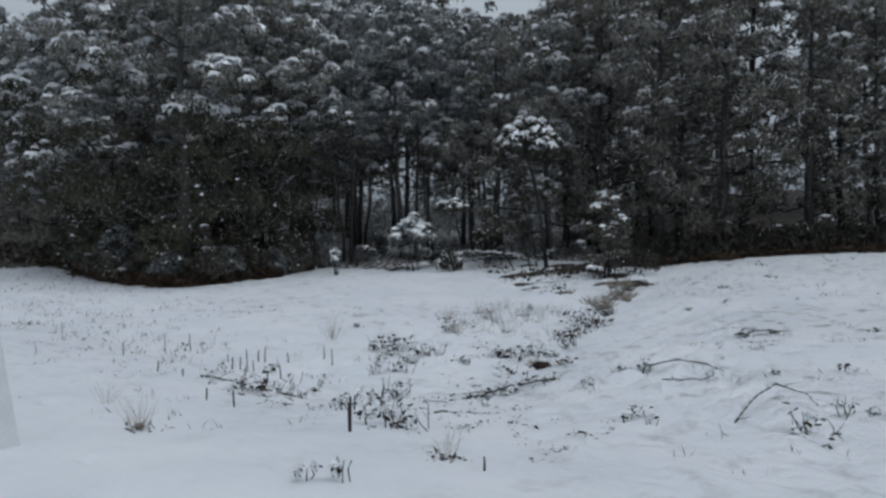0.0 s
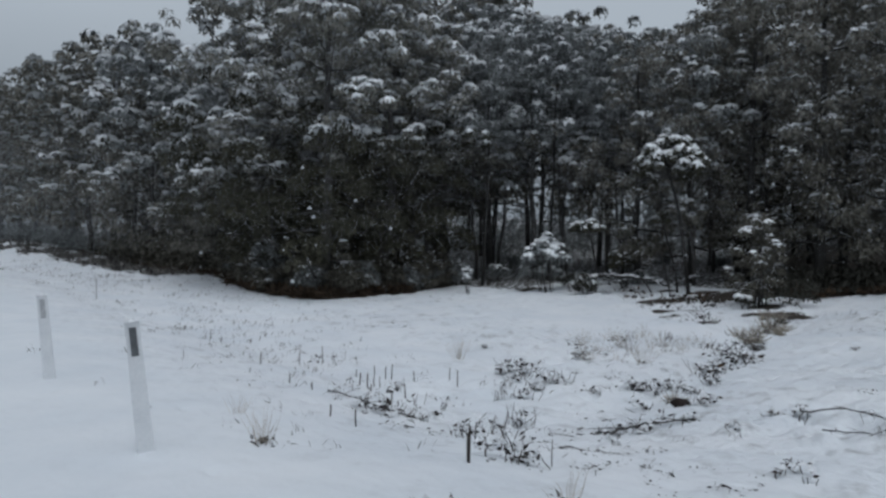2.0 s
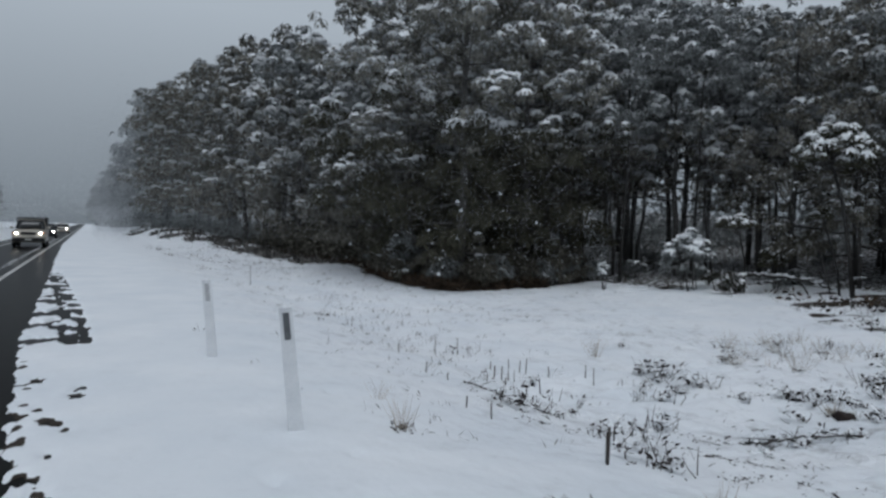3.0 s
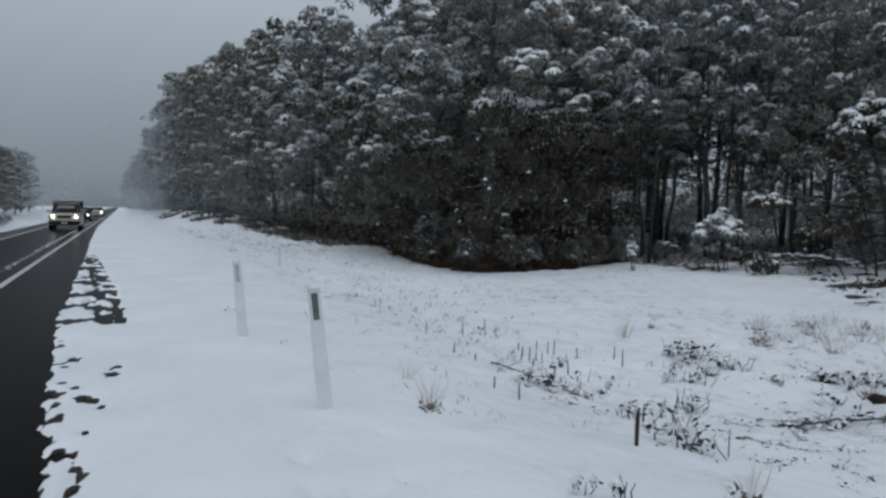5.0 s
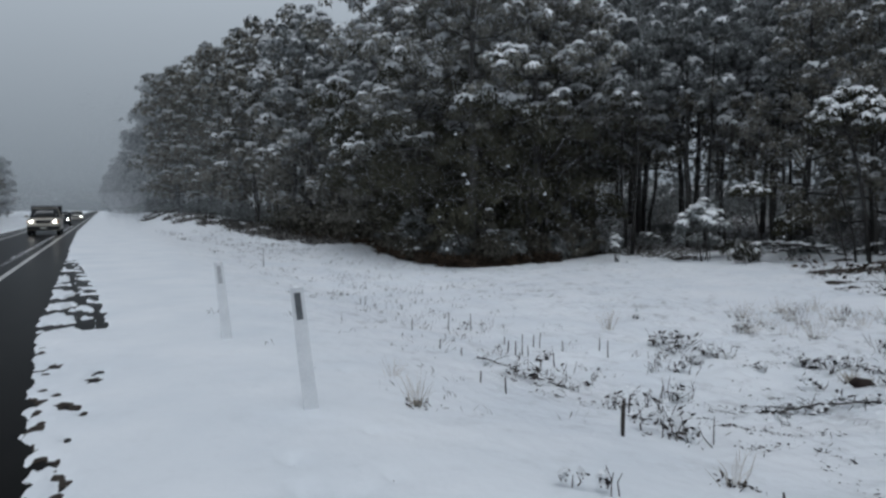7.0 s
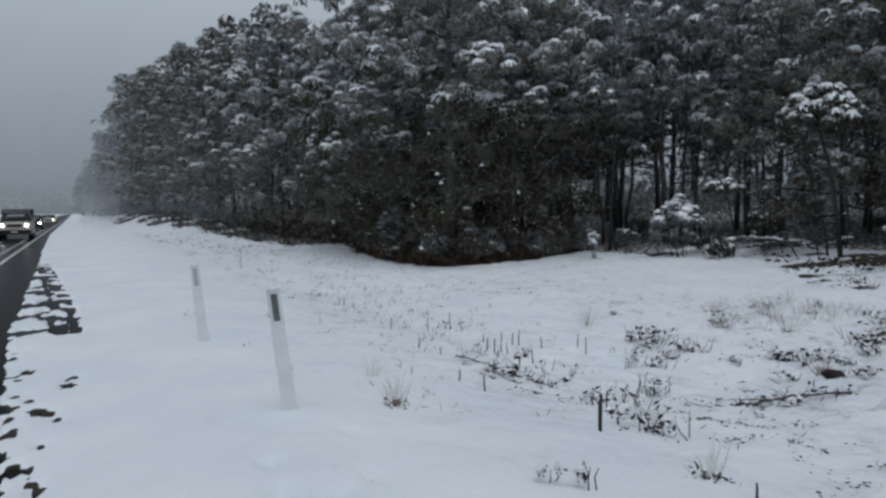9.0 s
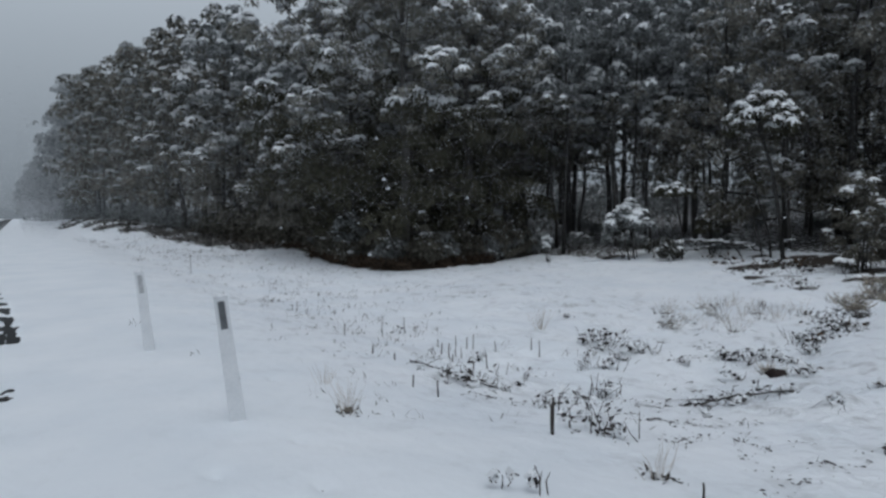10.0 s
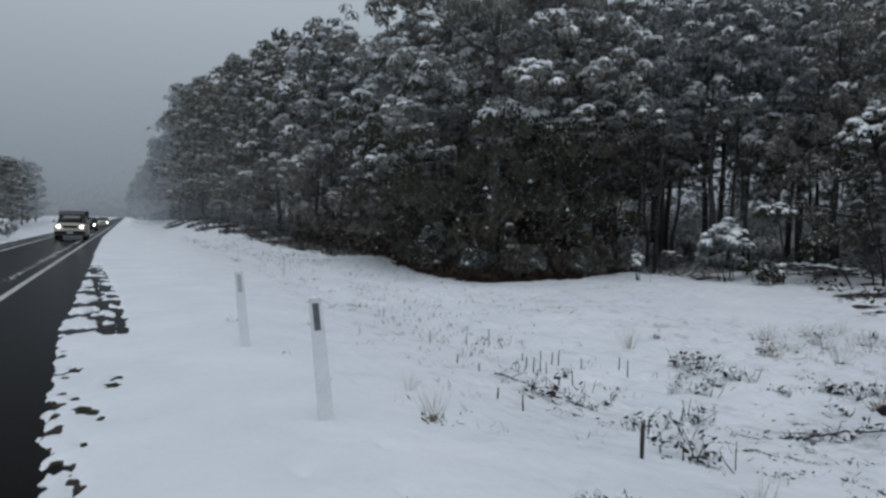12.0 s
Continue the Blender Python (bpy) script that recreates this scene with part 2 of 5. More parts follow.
        axis = down + 0.18 * d + rng.normal(0, 0.3, (k, 3))
        axis /= np.linalg.norm(axis, axis=1)[:, None]
        out = d + rng.normal(0, 0.35, (k, 3))
        side = np.cross(axis, out)
        side /= np.maximum(1e-6, np.linalg.norm(side, axis=1))[:, None]
        l, w = length[:, None], width[:, None]
        p = p - axis * l * 0.4
        m = p + axis * l * 0.42
        if ridge:
            v = np.stack([p, m + side * w, p + axis * l, m - side * w, m + d * w * ridge], 1).reshape(-1, 3)
            t = np.array([[0, 1, 4], [1, 2, 4], [2, 3, 4], [3, 0, 4]])
            self.add(v, (t[None] + 5 * np.arange(k)[:, None, None]).reshape(-1, 3))
        else:
            v = np.stack([p, m + side * w, p + axis * l, m - side * w], 1).reshape(-1, 3)
            self.add(v, np.arange(4 * k).reshape(k, 4))

    def drape(self, c, r, reach, rng):
        """One quilt of snow over the top of a rounded clump, with a lumpy face and a hem of hanging fingers."""
        m = 10
        a = rng.uniform(0, 6.28) + (np.arange(m) + rng.uniform(-0.3, 0.3, m)) * (2 * np.pi / m)
        lean = rng.normal(0, 0.16, 2) * r
        pts = [np.array([[lean[0], lean[1], 0.88 * r * rng.uniform(0.9, 1.12)]])]
        for turn, share in ((0.0, 0.36), (0.35, 0.7), (0.0, 1.0)):
            th = reach * share * (rng.uniform(0.45, 1.35, m) if share == 1.0 else rng.uniform(0.75, 1.2, m))
            rr = r * rng.uniform(0.80, 1.22, m)
            pts.append(np.stack([rr * np.sin(th) * np.cos(a + turn), rr * np.sin(th) * np.sin(a + turn), 0.85 * rr * np.cos(th)], 1) + np.array([lean[0], lean[1], 0]) * (1 - share))
        t = []
        for i in range(m):
            j = (i + 1) % m
            t += [(0, 1 + i, 1 + j), (1 + i, 1 + m + i, 1 + j), (1 + j, 1 + m + i, 1 + m + j), (1 + m + i, 1 + 2 * m + j, 1 + m + j)]
        self.add(np.concatenate(pts) + c, t)

    def tube(self, pts, radii, sides=6):
        pts = np.asarray(pts, float)
        k = len(pts)
        d = np.gradient(pts, axis=0)
        d /= np.linalg.norm(d, axis=1)[:, None]
        ref = np.array([0.31, 0.95, 0.05]) if abs(d[0][2]) > 0.7 else np.array([0.0, 0.0, 1.0])
        u = np.cross(d, ref)
        u /= np.linalg.norm(u, axis=1)[:, None]
        w = np.cross(d, u)
        a = np.arange(sides) * 2 * np.pi / sides
        v = pts[:, None] + np.asarray(radii)[:, None, None] * (np.cos(a)[None, :, None] * u[:, None] + np.sin(a)[None, :, None] * w[:, None])
        f = [[i * sides + j, i * sides + (j + 1) % sides, (i + 1) * sides + (j + 1) % sides, (i + 1) * sides + j] for i in range(k - 1) for j in range(sides)]
        f += [list(range(sides))[::-1], [(k - 1) * sides + j for j in range(sides)]]
        self.add(v.reshape(-1, 3), f)

    def mesh(self, name, material, smooth=False):
        me = mesh_from(name, np.concatenate(self.v), self.f, material)
        if smooth:
            me.polygons.foreach_set("use_smooth", [True] * len(me.polygons))
        return me


# ---- the lie of the land ----
def step(a, b, v):
    t = min(1.0, max(0.0, (v - a) / (b - a)))
    return t * t * (3 - 2 * t)


GX, GY, GA = 5.6, 5.0, radians(14)


def gully_side(x, y):
    return (x - GX) * math.sin(GA) - (y - GY) * math.cos(GA)


def lie(x, y):
    """Height of the land: verge, batter, field, gully and the rise into the wood."""
    s = gully_side(x, y)
    drop = 0.62 - 0.34 * step(-1.2, 4.5, s)
    z = -drop * step(1.7, 7.0, x)
    z -= 0.14 * math.exp(-(s / 0.6) ** 2) * step(5.0, 8.0, x) * (1 - step(22, 28, x))
    z -= 0.06 * math.exp(-((x - 5.4) / 0.7) ** 2) * step(3, 6, y)
    z += 0.05 * min(50.0, max(0.0, x - 21.0))
    z += 0.05 * min(40.0, max(0.0, x - 31.0)) * step(6, 14, y)
    z += 1.8 * step(42, 92, y) * step(2.5, 8.5, x)
    return z


ROAD_TOP = -0.045
EDGE_Y = [-300, 0, 4.2, 6.5, 11.5, 26.7, 35, 60, 600]
EDGE_X = [-0.35, -0.35, -0.43, -0.62, -0.88, -1.12, -1.35, -1.75, -1.9]


def wood_edge(y):
    """x at which the wood begins."""
    ys = [-300, -10, 3.6, 5.4, 8.0, 10.0, 11.1, 15.0, 20.0, 21.2, 21.8, 22.6, 27.0, 31.0, 36.0, 44.0, 48.0, 59.0, 68.0, 72, 95, 150, 230, 340, 500]
    xs = [33, 31.5, 30.3, 29.4, 27.6, 27.0, 25.6, 26.8, 26.0, 23.0, 12.6, 11.6, 11.6, 12.2, 14.2, 14.2, 13.2, 12.8, 11.1, 10.4, 7.5, 5.2, 3.6, 2.2, 1.4]
    return float(np.interp(y, ys, xs))


def wood_front(x):
    """y at which the wood's dense nose begins, seen across the field."""
    return float(np.interp(x, [11.4, 12.3, 14.2, 17.2, 21.1], [23.4, 22.0, 22.7, 23.3, 25.4]))


clod_rng = np.random.default_rng(5)
CLODS = [(float(np.interp(y, EDGE_Y, EDGE_X)) + abs(clod_rng.normal(0.0, 0.1)), float(y), clod_rng.uniform(0.02, 0.045)) for y in clod_rng.uniform(3.0, 10.6, 44)]
CLODS += [(-0.69, 9.05, 0.07), (-0.48, 8.3, 0.065), (-0.06, 7.81, 0.05), (-0.1, 7.46, 0.07), (-0.67, 7.67, 0.054), (-0.4, 7.0, 0.05), (-0.56, 6.74, 0.07), (-0.31, 6.58, 0.07), (-0.22, 6.44, 0.05), (-0.17, 6.22, 0.04), (-0.26, 5.61, 0.04), (-0.51, 5.58, 0.04), (-0.4, 5.18, 0.048), (-0.31, 5.1, 0.04), (-0.28, 4.8, 0.04), (-0.25, 4.64, 0.04), (-0.29, 4.42, 0.04)]
# streaks of slush thrown from the wheel rut to the road: distance along the road, half depth, slant
STREAKS = [(11.3, 0.30, 0.5), (12.4, 0.36, -0.5), (13.3, 0.22, 0.9), (14.6, 0.60, 0.6), (16.4, 0.5, -0.4), (17.8, 0.4, 0.8), (20.2, 0.8, -0.6), (23.0, 0.8, 0.5)]
DENTS = [(1.08, 4.39, 0.053), (1.02, 3.87, 0.06), (1.36, 3.72, 0.045), (1.24, 3.69, 0.053), (1.57, 3.83, 0.038), (1.77, 4.73, 0.038), (0.55, 3.3, 0.045), (2.23, 6.77, 0.045)]


def mark(x, y, px, py, r):
    """How far a small mark round (px, py) bares the ground at (x, y)."""
    q = ((x - px) / r) ** 2 + ((y - py) / (2.0 * r)) ** 2
    if q > 6:
        return 0.0
    q *= 1 + 0.9 * noise.noise(Vector((x * 14, y * 9, px))) + 0.5 * noise.noise(Vector((x * 31, y * 21, py)))
    return math.exp(-q * 1.1)


def bareness(x, y):
    """How far the snow is gone: the swept road, the wheel rut and slush beside it, scuffs near the edge."""
    e = float(np.interp(y, EDGE_Y, EDGE_X)) + 0.03 * noise.noise(Vector((1.7, y * 1.1, 0))) + 0.06 * noise.noise(Vector((9.7, y * 4.7, 0))) + 0.025 * noise.noise(Vector((3.1, y * 13, x * 9)))
    far_e = -6.25 + 0.2 * noise.noise(Vector((5.0, y * 0.5, 0)))
    bare = step(e + 0.06, e - 0.06, x) if x > -4 else step(far_e - 0.06, far_e + 0.06, x)
    if x > -2 and 2 < y < 29:
        if y > 10:
            xt = float(np.interp(y, [10.6, 12.5, 15.0, 20.0, 26.7], [-0.13, -0.19, -0.30, -0.62, -1.0]))
            fade = step(10.5, 10.9, y) * (1 - step(22, 28, y))
            rough = noise.noise(Vector((x * 7, y * 2.6, 3)))
            off = x - xt + 0.05 * noise.noise(Vector((2.0, y * 1.9, 5)))
            rut = step(0.22, 0.15, abs(off) + 0.07 * rough) * step(-0.42, -0.2, noise.noise(Vector((x * 6, y * 2.2, 2))) + 0.35 * math.sin(y * 5.3 + 7 * off))
            rut *= 1 - 0.85 * math.exp(-((off - 0.03) / 0.022) ** 2) * step(16, 12.5, y)
            smear = 0.0
            for y0, deep, slant in STREAKS:
                w = (y - y0 - slant * (x - xt) - 0.5 * noise.noise(Vector((x * 3.5, y0, 1)))) / (deep * (1.0 + 0.7 * noise.noise(Vector((x * 5, y0, 7)))))
                if abs(w) < 2:
                    smear = max(smear, math.exp(-w * w * (1 + 0.8 * noise.noise(Vector((x * 11, y * 5, 4))))))
            smear = step(0.35, 0.65, smear + 0.25 * noise.noise(Vector((x * 9, y * 4, 6)))) * step(xt + 0.02, xt - 0.12, x)
            bare = max(bare, fade * max(rut, smear))
    return bare


def scuff_shade(x, y):
    """Small scuffs of grit and slush in the snow beside the road; in the dents, painted shade."""
    if 0.4 < x < 2.6 and 3 < y < 8:
        # the dents take some litter colour to draw their grey shade
        return 0.46 * min(1.0, sum(mark(x, y, *d) for d in DENTS))
    if not (-2 < x < 0.6 and 2 < y < 11):
        return 0.0
    return min(1.0, sum(mark(x, y, *c) for c in CLODS if abs(y - c[1]) < 0.6))


def land(x, y):
    """Surface of the snow with its small relief, and the bare road cut into it."""
    z = lie(x, y)
    p = Vector((x, y, 0.0))
    z += 0.035 * noise.noise(p * 0.6) + 0.018 * noise.noise(p * 2.1)
    if 2.5 < x < 24:
        z += step(2.5, 5, x) * (0.05 * noise.noise(p * 1.3) + (0.05 + 0.05 * step(-0.1, 0.3, noise.noise(p * 0.3))) * noise.noise(p * 3.6))
    if 0.3 < x < 2.6 and y < 8:
        z -= sum(0.05 * mark(x, y, *d) for d in DENTS)
    if x < 1.5:
        if x > -9:
            z = 0.7 * z
        bare = bareness(x, y)
        z -= 0.06 * scuff_shade(x, y)
        z += (-0.14 - z) * bare
        if x < -9:
            z += 0.25 * step(-9, -13, x)
    return z


def spaced(*runs):
    out = []
    for a, b, d in runs:
        out += list(np.arange(a, b, d))
    return out + [runs[-1][1]]


def bearing(x, y):
    return math.degrees(math.atan2(x, y))


# patches of bare litter at the field's end: x, y, radius
BARE = [(22.0, 14.8, 0.78), (23.2, 14.2, 0.91), (24.6, 13.2, 1.04), (19.5, 12.8, 0.45), (18.7, 11.8, 0.45), (20.8, 12.3, 0.59), (18.1, 10.3, 0.52), (23.3, 11.1, 0.8), (22.2, 9.6, 0.78), (21.0, 10.4, 0.65), (25.6, 13.4, 0.9), (26.0, 15.0, 0.8), (25.4, 16.4, 0.6)]


def build_ground():
    xs = spaced((-700, -60, 40), (-60, -14, 4), (-14, -6.8, 0.6), (-6.8, -5.9, 0.1), (-5.9, -2.1, 0.6), (-2.1, 0.5, 0.045), (0.5, 2.3, 0.06), (2.3, 12, 0.16), (12, 34, 0.5), (34, 80, 3), (80, 700, 50))
    ys = spaced((-700, -40, 40), (-40, 0, 3), (0, 2, 0.3), (2, 9, 0.05), (9, 28.5, 0.09), (28.5, 60, 0.7), (60, 200, 5), (200, 700, 50))
    nx, ny = len(xs), len(ys)
    verts = [(x, y, land(x, y)) for y in ys for x in xs]
    faces = [(j * nx + i, j * nx + i + 1, (j + 1) * nx + i + 1, (j + 1) * nx + i) for j in range(ny - 1) for i in range(nx - 1)]
    me = mesh_from("ground", verts, faces, SNOW)
    cover = me.attributes.new("cover", "FLOAT", "POINT")
    vals = []
    for x, y, _ in verts:
        c = 1.3
        if x > 9 and y > -60:
            d = x - wood_edge(y)
            wob = 0.9 * noise.noise(Vector((x * 0.5, y * 0.5, 3))) + 0.5 * noise.noise(Vector((x * 2.0, y * 2.0, 8)))
            if 11 < x < 22 and y < 28:
                d = min(d, y - wood_front(x))
            if y > 22.5 or (y > 21.5 and x < 24):  # bare dark strip under the dense front of the wood
                c = 1.3 - 1.15 * step(-0.5 + wob, 0.5 + wob, d) + 0.3 * step(6, 10, d)
                if y > 34 and d < 3:
                    c = max(c, 0.42 + 0.2 * math.sin(y * 0.35))
            elif x > 23 and bearing(x, y) < 64:
                # litter, its share raised by bearing to darken the floor as shade would
                c = 1.3 - (0.50 + 0.35 * step(47, 54, bearing(x, y))) * step(-0.6 + wob, 1.0 + wob, d) + 0.28 * step(2.5, 4.5, d + wob) * (1 - step(48, 53, bearing(x, y)))
            else:
                c = 1.3 - 1.0 * step(-0.4 + wob * 0.6, 0.8 + wob, d)
        if -2 < x < 2.6 and 2 < y < 29:  # grey slush and grit round the bared marks, and shade painted into the dents
            c -= min(1.25, 1.3 * bareness(x, y) + 2.0 * scuff_shade(x, y)) if x < 1.5 else 2.0 * scuff_shade(x, y)
        if 17 < x < 27 and 5 < y < 17:
            c -= sum(1.1 * math.exp(-1.2 * (((x - px) / (1.6 * r)) ** 2 + ((y - py) / r) ** 2)) for px, py, r in BARE)
        vals.append(c)
    cover.data.foreach_set("value", vals)
    hummock = me.attributes.new("hummock", "FLOAT", "POINT")
    # 2.0 across the road greys that field in place of haze
    # the grey patches also strengthen with the bearing
    hummock.data.foreach_set("value", [2.0 if x < -6.5 else 0.12 + 0.88 * step(1.8, 4.0, x) * (0.35 + 0.65 * step(-0.2, 0.25, noise.noise(Vector((x * 0.22, y * 0.22, 5))))) * (1 + 0.9 * step(48, 72, bearing(x, y)) * step(3, 5, x)) for x, y, _ in verts])
    me.polygons.foreach_set("use_smooth", [True] * len(me.polygons))
    return tagged(new("ground", me), "fresh snow lying over verge, field and forest floor", "snow ground", kind="structure")


build_ground()


def box_bm(bm, x0, x1, y0, y1, z0, z1, m=None):
    g = bmesh.ops.create_cube(bm, size=1.0)["verts"]
    for v in g:
        v.co = Vector((x0 + (v.co.x + 0.5) * (x1 - x0), y0 + (v.co.y + 0.5) * (y1 - y0), z0 + (v.co.z + 0.5) * (z1 - z0)))
        if m:
            v.co = m @ v.co
    return g


def build_road():
    bm = bmesh.new()
    box_bm(bm, -9.6, 0.9, -300, 600, -0.35, ROAD_TOP)
    me = bpy.data.meshes.new("road")
    bm.to_mesh(me)
    bm.free()
    me.materials.append(ASPHALT)
    road = tagged(new("road", me), "wet black asphalt road cleared of snow", "road", kind="structure")
    for name, x, w, y0, y1 in (("edge_line", -2.25, 0.13, -300, 600), ("centre_line", -5.15, 0.16, -300, 600)):
        bm = bmesh.new()
        box_bm(bm, x - w / 2, x + w / 2, y0, y1, ROAD_TOP - 0.02, ROAD_TOP + 0.004)
        part(name, bm, LINE, road, "worn white painted line")
    # thin slush left between the wheel tracks
    rng = np.random.default_rng(8)
    s = Soup()
    k = 1500
    y = rng.uniform(3, 80, k)
    x = np.where(rng.random(k) < 0.6, rng.normal(-2.75, 0.07, k), rng.normal(-5.75, 0.2, k))
    s.lumps(np.stack([x, y, np.full(k, ROAD_TOP)], 1), rng.uniform(0.02, 0.07, k), 0.15, rng)
    tagged(link_part("slush", s.mesh("slush", SNOW_CLUMP), road), "thin wet slush between the wheel tracks", kind="stuff")


build_road()


def build_backdrop():
    bm = bmesh.new()
    bmesh.ops.create_cone(bm, cap_ends=False, segments=64, radius1=690, radius2=690, depth=420)
    for v in bm.verts:
        v.co.z += 180
    me = bpy.data.meshes.new("backdrop")
    bm.to_mesh(me)
    bm.free()
    me.materials.append(fog_wall())
    return tagged(new("backdrop", me), "grey overcast sky thick with falling snow", "sky", kind="structure")


build_backdrop()


# ---- trees ----
def clump_points(rng, c, r, k, low=-0.35, high=1.0):
    a = rng.uniform(0, 2 * np.pi, k)
    u = rng.uniform(low, high, k)
    h = np.sqrt(np.maximum(0, 1 - u * u))
    rad = r * rng.uniform(0.55, 1.0, k) ** 0.6
    d = np.stack([h * np.cos(a), h * np.sin(a), u], 1)
    return c + d * rad[:, None] * np.array([1, 1, 0.85]), d


def foliage(leaf, snow, rng, c, r, k, snowy, size=1.0, core=4, spread=1.0, rime=None, frost=0.0):
    """One rounded, drooping clump of gum leaves; snow drapes its top in fingers. rime takes the leaves of frosted clumps."""
    if rime and rng.random() < frost:
        leaf = rime
    leaf.shell(c, r, k, -0.55, 1.0, rng.uniform(0.14, 0.27, k) * size, rng.uniform(0.030, 0.056, k) * size, rng)
    if core:
        p = c + rng.normal(0, 0.22 * r, (core, 3))
        leaf.leaves(p, rng.normal(0, 1, (core, 3)) * np.array([1, 1, 0.6]), rng.uniform(0.6, 0.95, core) * r, rng.uniform(0.2, 0.32, core) * r, rng)
    if snowy > 0.04:
        load = min(1.0, snowy)
        thick = rng.random() < 0.12 + 0.8 * load
        if thick:
            snow.drape(c + np.array([0, 0, 0.02]), r * rng.uniform(0.9, 1.06), (0.75 + 0.75 * load) * rng.uniform(0.8, 1.15), rng)
        q = int((3 + 9 * load) * spread)
        snow.shell(c, r * (1.06 if thick else 1.0), q, 0.45 - 0.4 * load, 1.0, rng.uniform(0.25, 0.55, q) * r, rng.uniform(0.06, 0.13, q) * r, rng, 0.02, 0.55)


def tree_meshes(seed, h, first, spread, limbs, per, leaves, clump, snowy, trunk_r, leaf_mat=None, lean=0.0, size=1.0, snow_from=0.2, slope=3.5, droop=0.15, core=4, bough=1.0, bark=None, snow_mat=None, strips=1.0, rime_mat=None, rime_from=0.36, taper=0.0):
    """Trunk with limbs, crown and snow of one gum tree: three meshes."""
    rng = np.random.default_rng(seed)
    wood, leaf, snow = Soup(), Soup(), Soup()
    rime = Soup() if rime_mat else None
    k = 9
    zs = np.linspace(-0.3, h * 0.9, k)
    sway = np.cumsum(rng.normal(0, 0.022 * h / 2, (k, 2)), axis=0) * 0.45
    pts = np.stack([sway[:, 0] + lean * zs, sway[:, 1], zs], 1)
    pts[:2, :2] = 0
    rad = trunk_r * np.linspace(1.15, 0.2, k)
    wood.tube(pts, rad, 8)
    for i in range(limbs):
        f = (i + rng.uniform(0, 0.9)) / limbs
        z0 = first + (h * 0.88 - first) * f
        base = np.array([np.interp(z0, zs, pts[:, 0]), np.interp(z0, zs, pts[:, 1]), z0])
        a = i * 2.4 + rng.uniform(-0.6, 0.6)
        shape = (0.62 + 0.38 * math.sin(math.pi * min(1, 0.2 + 0.75 * f))) * (1 - 0.35 * max(0, f - 0.6) / 0.4)
        shape += taper * (0.45 - f)
        reach = spread * shape * rng.uniform(0.6, 1.15)
        rise = reach * rng.uniform(0.15, 0.75) * (1 - droop * 3 * (1 - f))
        tip = base + np.array([math.cos(a) * reach, math.sin(a) * reach, rise])
        mid = (base + tip) / 2 + np.array([0, 0, -0.12 * reach]) + rng.normal(0, 0.08, 3)
        r0 = trunk_r * (0.42 - 0.25 * f)
        wood.tube([base, mid, tip], [r0, r0 * 0.6, r0 * 0.25], 5)
        mood = rng.choice([0.5, 0.9, 1.2, 1.4])
        puff = rng.uniform(0.75, 1.25) * bough
        for j in range(per):
            r = clump * rng.uniform(0.65, 1.15)
            if j < 2:  # inner foliage along the limb, shaded and bare of snow
                c = base + (tip - base) * rng.uniform(0.3, 0.75) + rng.normal(0, 0.25, 3)
                s = snowy * mood * min(1.0, max(0.0, c[2] / h - snow_from) * slope) * rng.uniform(0.0, 0.6)
            else:
                th, u = rng.uniform(0, 6.28), rng.uniform(-0.35, 1.0)
                w = math.sqrt(1 - u * u)
                c = tip + puff * np.array([math.cos(th) * w, math.sin(th) * w, u * 0.72])
                hz = max(0.0, c[2] / h - snow_from)
                s = snowy * mood * min(1.0, hz * slope) * min(1.0, max(0.0, u + 0.6)) * rng.uniform(0.4, 1.3)
            foliage(leaf, snow, rng, c, r, int(leaves * (r / clump) ** 2), s, size, core, strips, rime, 4.0 * (c[2] / h - rime_from))
        q = 8
        t = rng.random(q)[:, None]
        snow.lumps(mid + (tip - mid) * t + np.array([0, 0, r0 * 0.5]), rng.uniform(0.03, 0.07, q), 0.6, rng)
    for j in range(7):
        c = pts[-1] + rng.normal(0, 0.7, 3) * np.array([1, 1, 0.6]) + np.array([0, 0, h * 0.04])
        foliage(leaf, snow, rng, c, clump * 0.9, leaves, snowy * rng.uniform(0.3, 1.2), size, core, strips, rime, 1.0)
    if rime:  # one crown, two kinds of leaf
        first_rime = len(leaf.f)
        leaf.add(np.concatenate(rime.v), rime.f)
    crown = leaf.mesh("crown", leaf_mat or LEAF)
    if rime:
        crown.materials.append(rime_mat)
        crown.polygons.foreach_set("material_index", [int(i >= first_rime) for i in range(len(crown.polygons))])
    return wood.mesh("trunk", bark or BARK, True), crown, snow.mesh("snow", snow_mat or SNOW_CLUMP, True)


def make_tree(name, meshes, m, label, category="tree", group=""):
    t = thing(name, m, label, category, group)
    link_part("trunk", meshes[0], t, "dark fissured bark")
    link_part("crown", meshes[1], t)
    tagged(link_part("snow", meshes[2], t, "fresh snow lying on the foliage"), kind="stuff")
    return t


#                      seed    h  first spread limbs per leaves clump snowy trunk_r
BUSHY = [tree_meshes(11 + i, hh, 1.0, 3.5, 36, 16, 40, 0.39, sn, 0.22, snow_from=0.38, slope=8.0, bough=1.15, rime_mat=LEAF_RIME, taper=0.3) for i, (hh, sn) in enumerate(((16.0, 2.0), (17.5, 1.65), (15.0, 1.9)))]
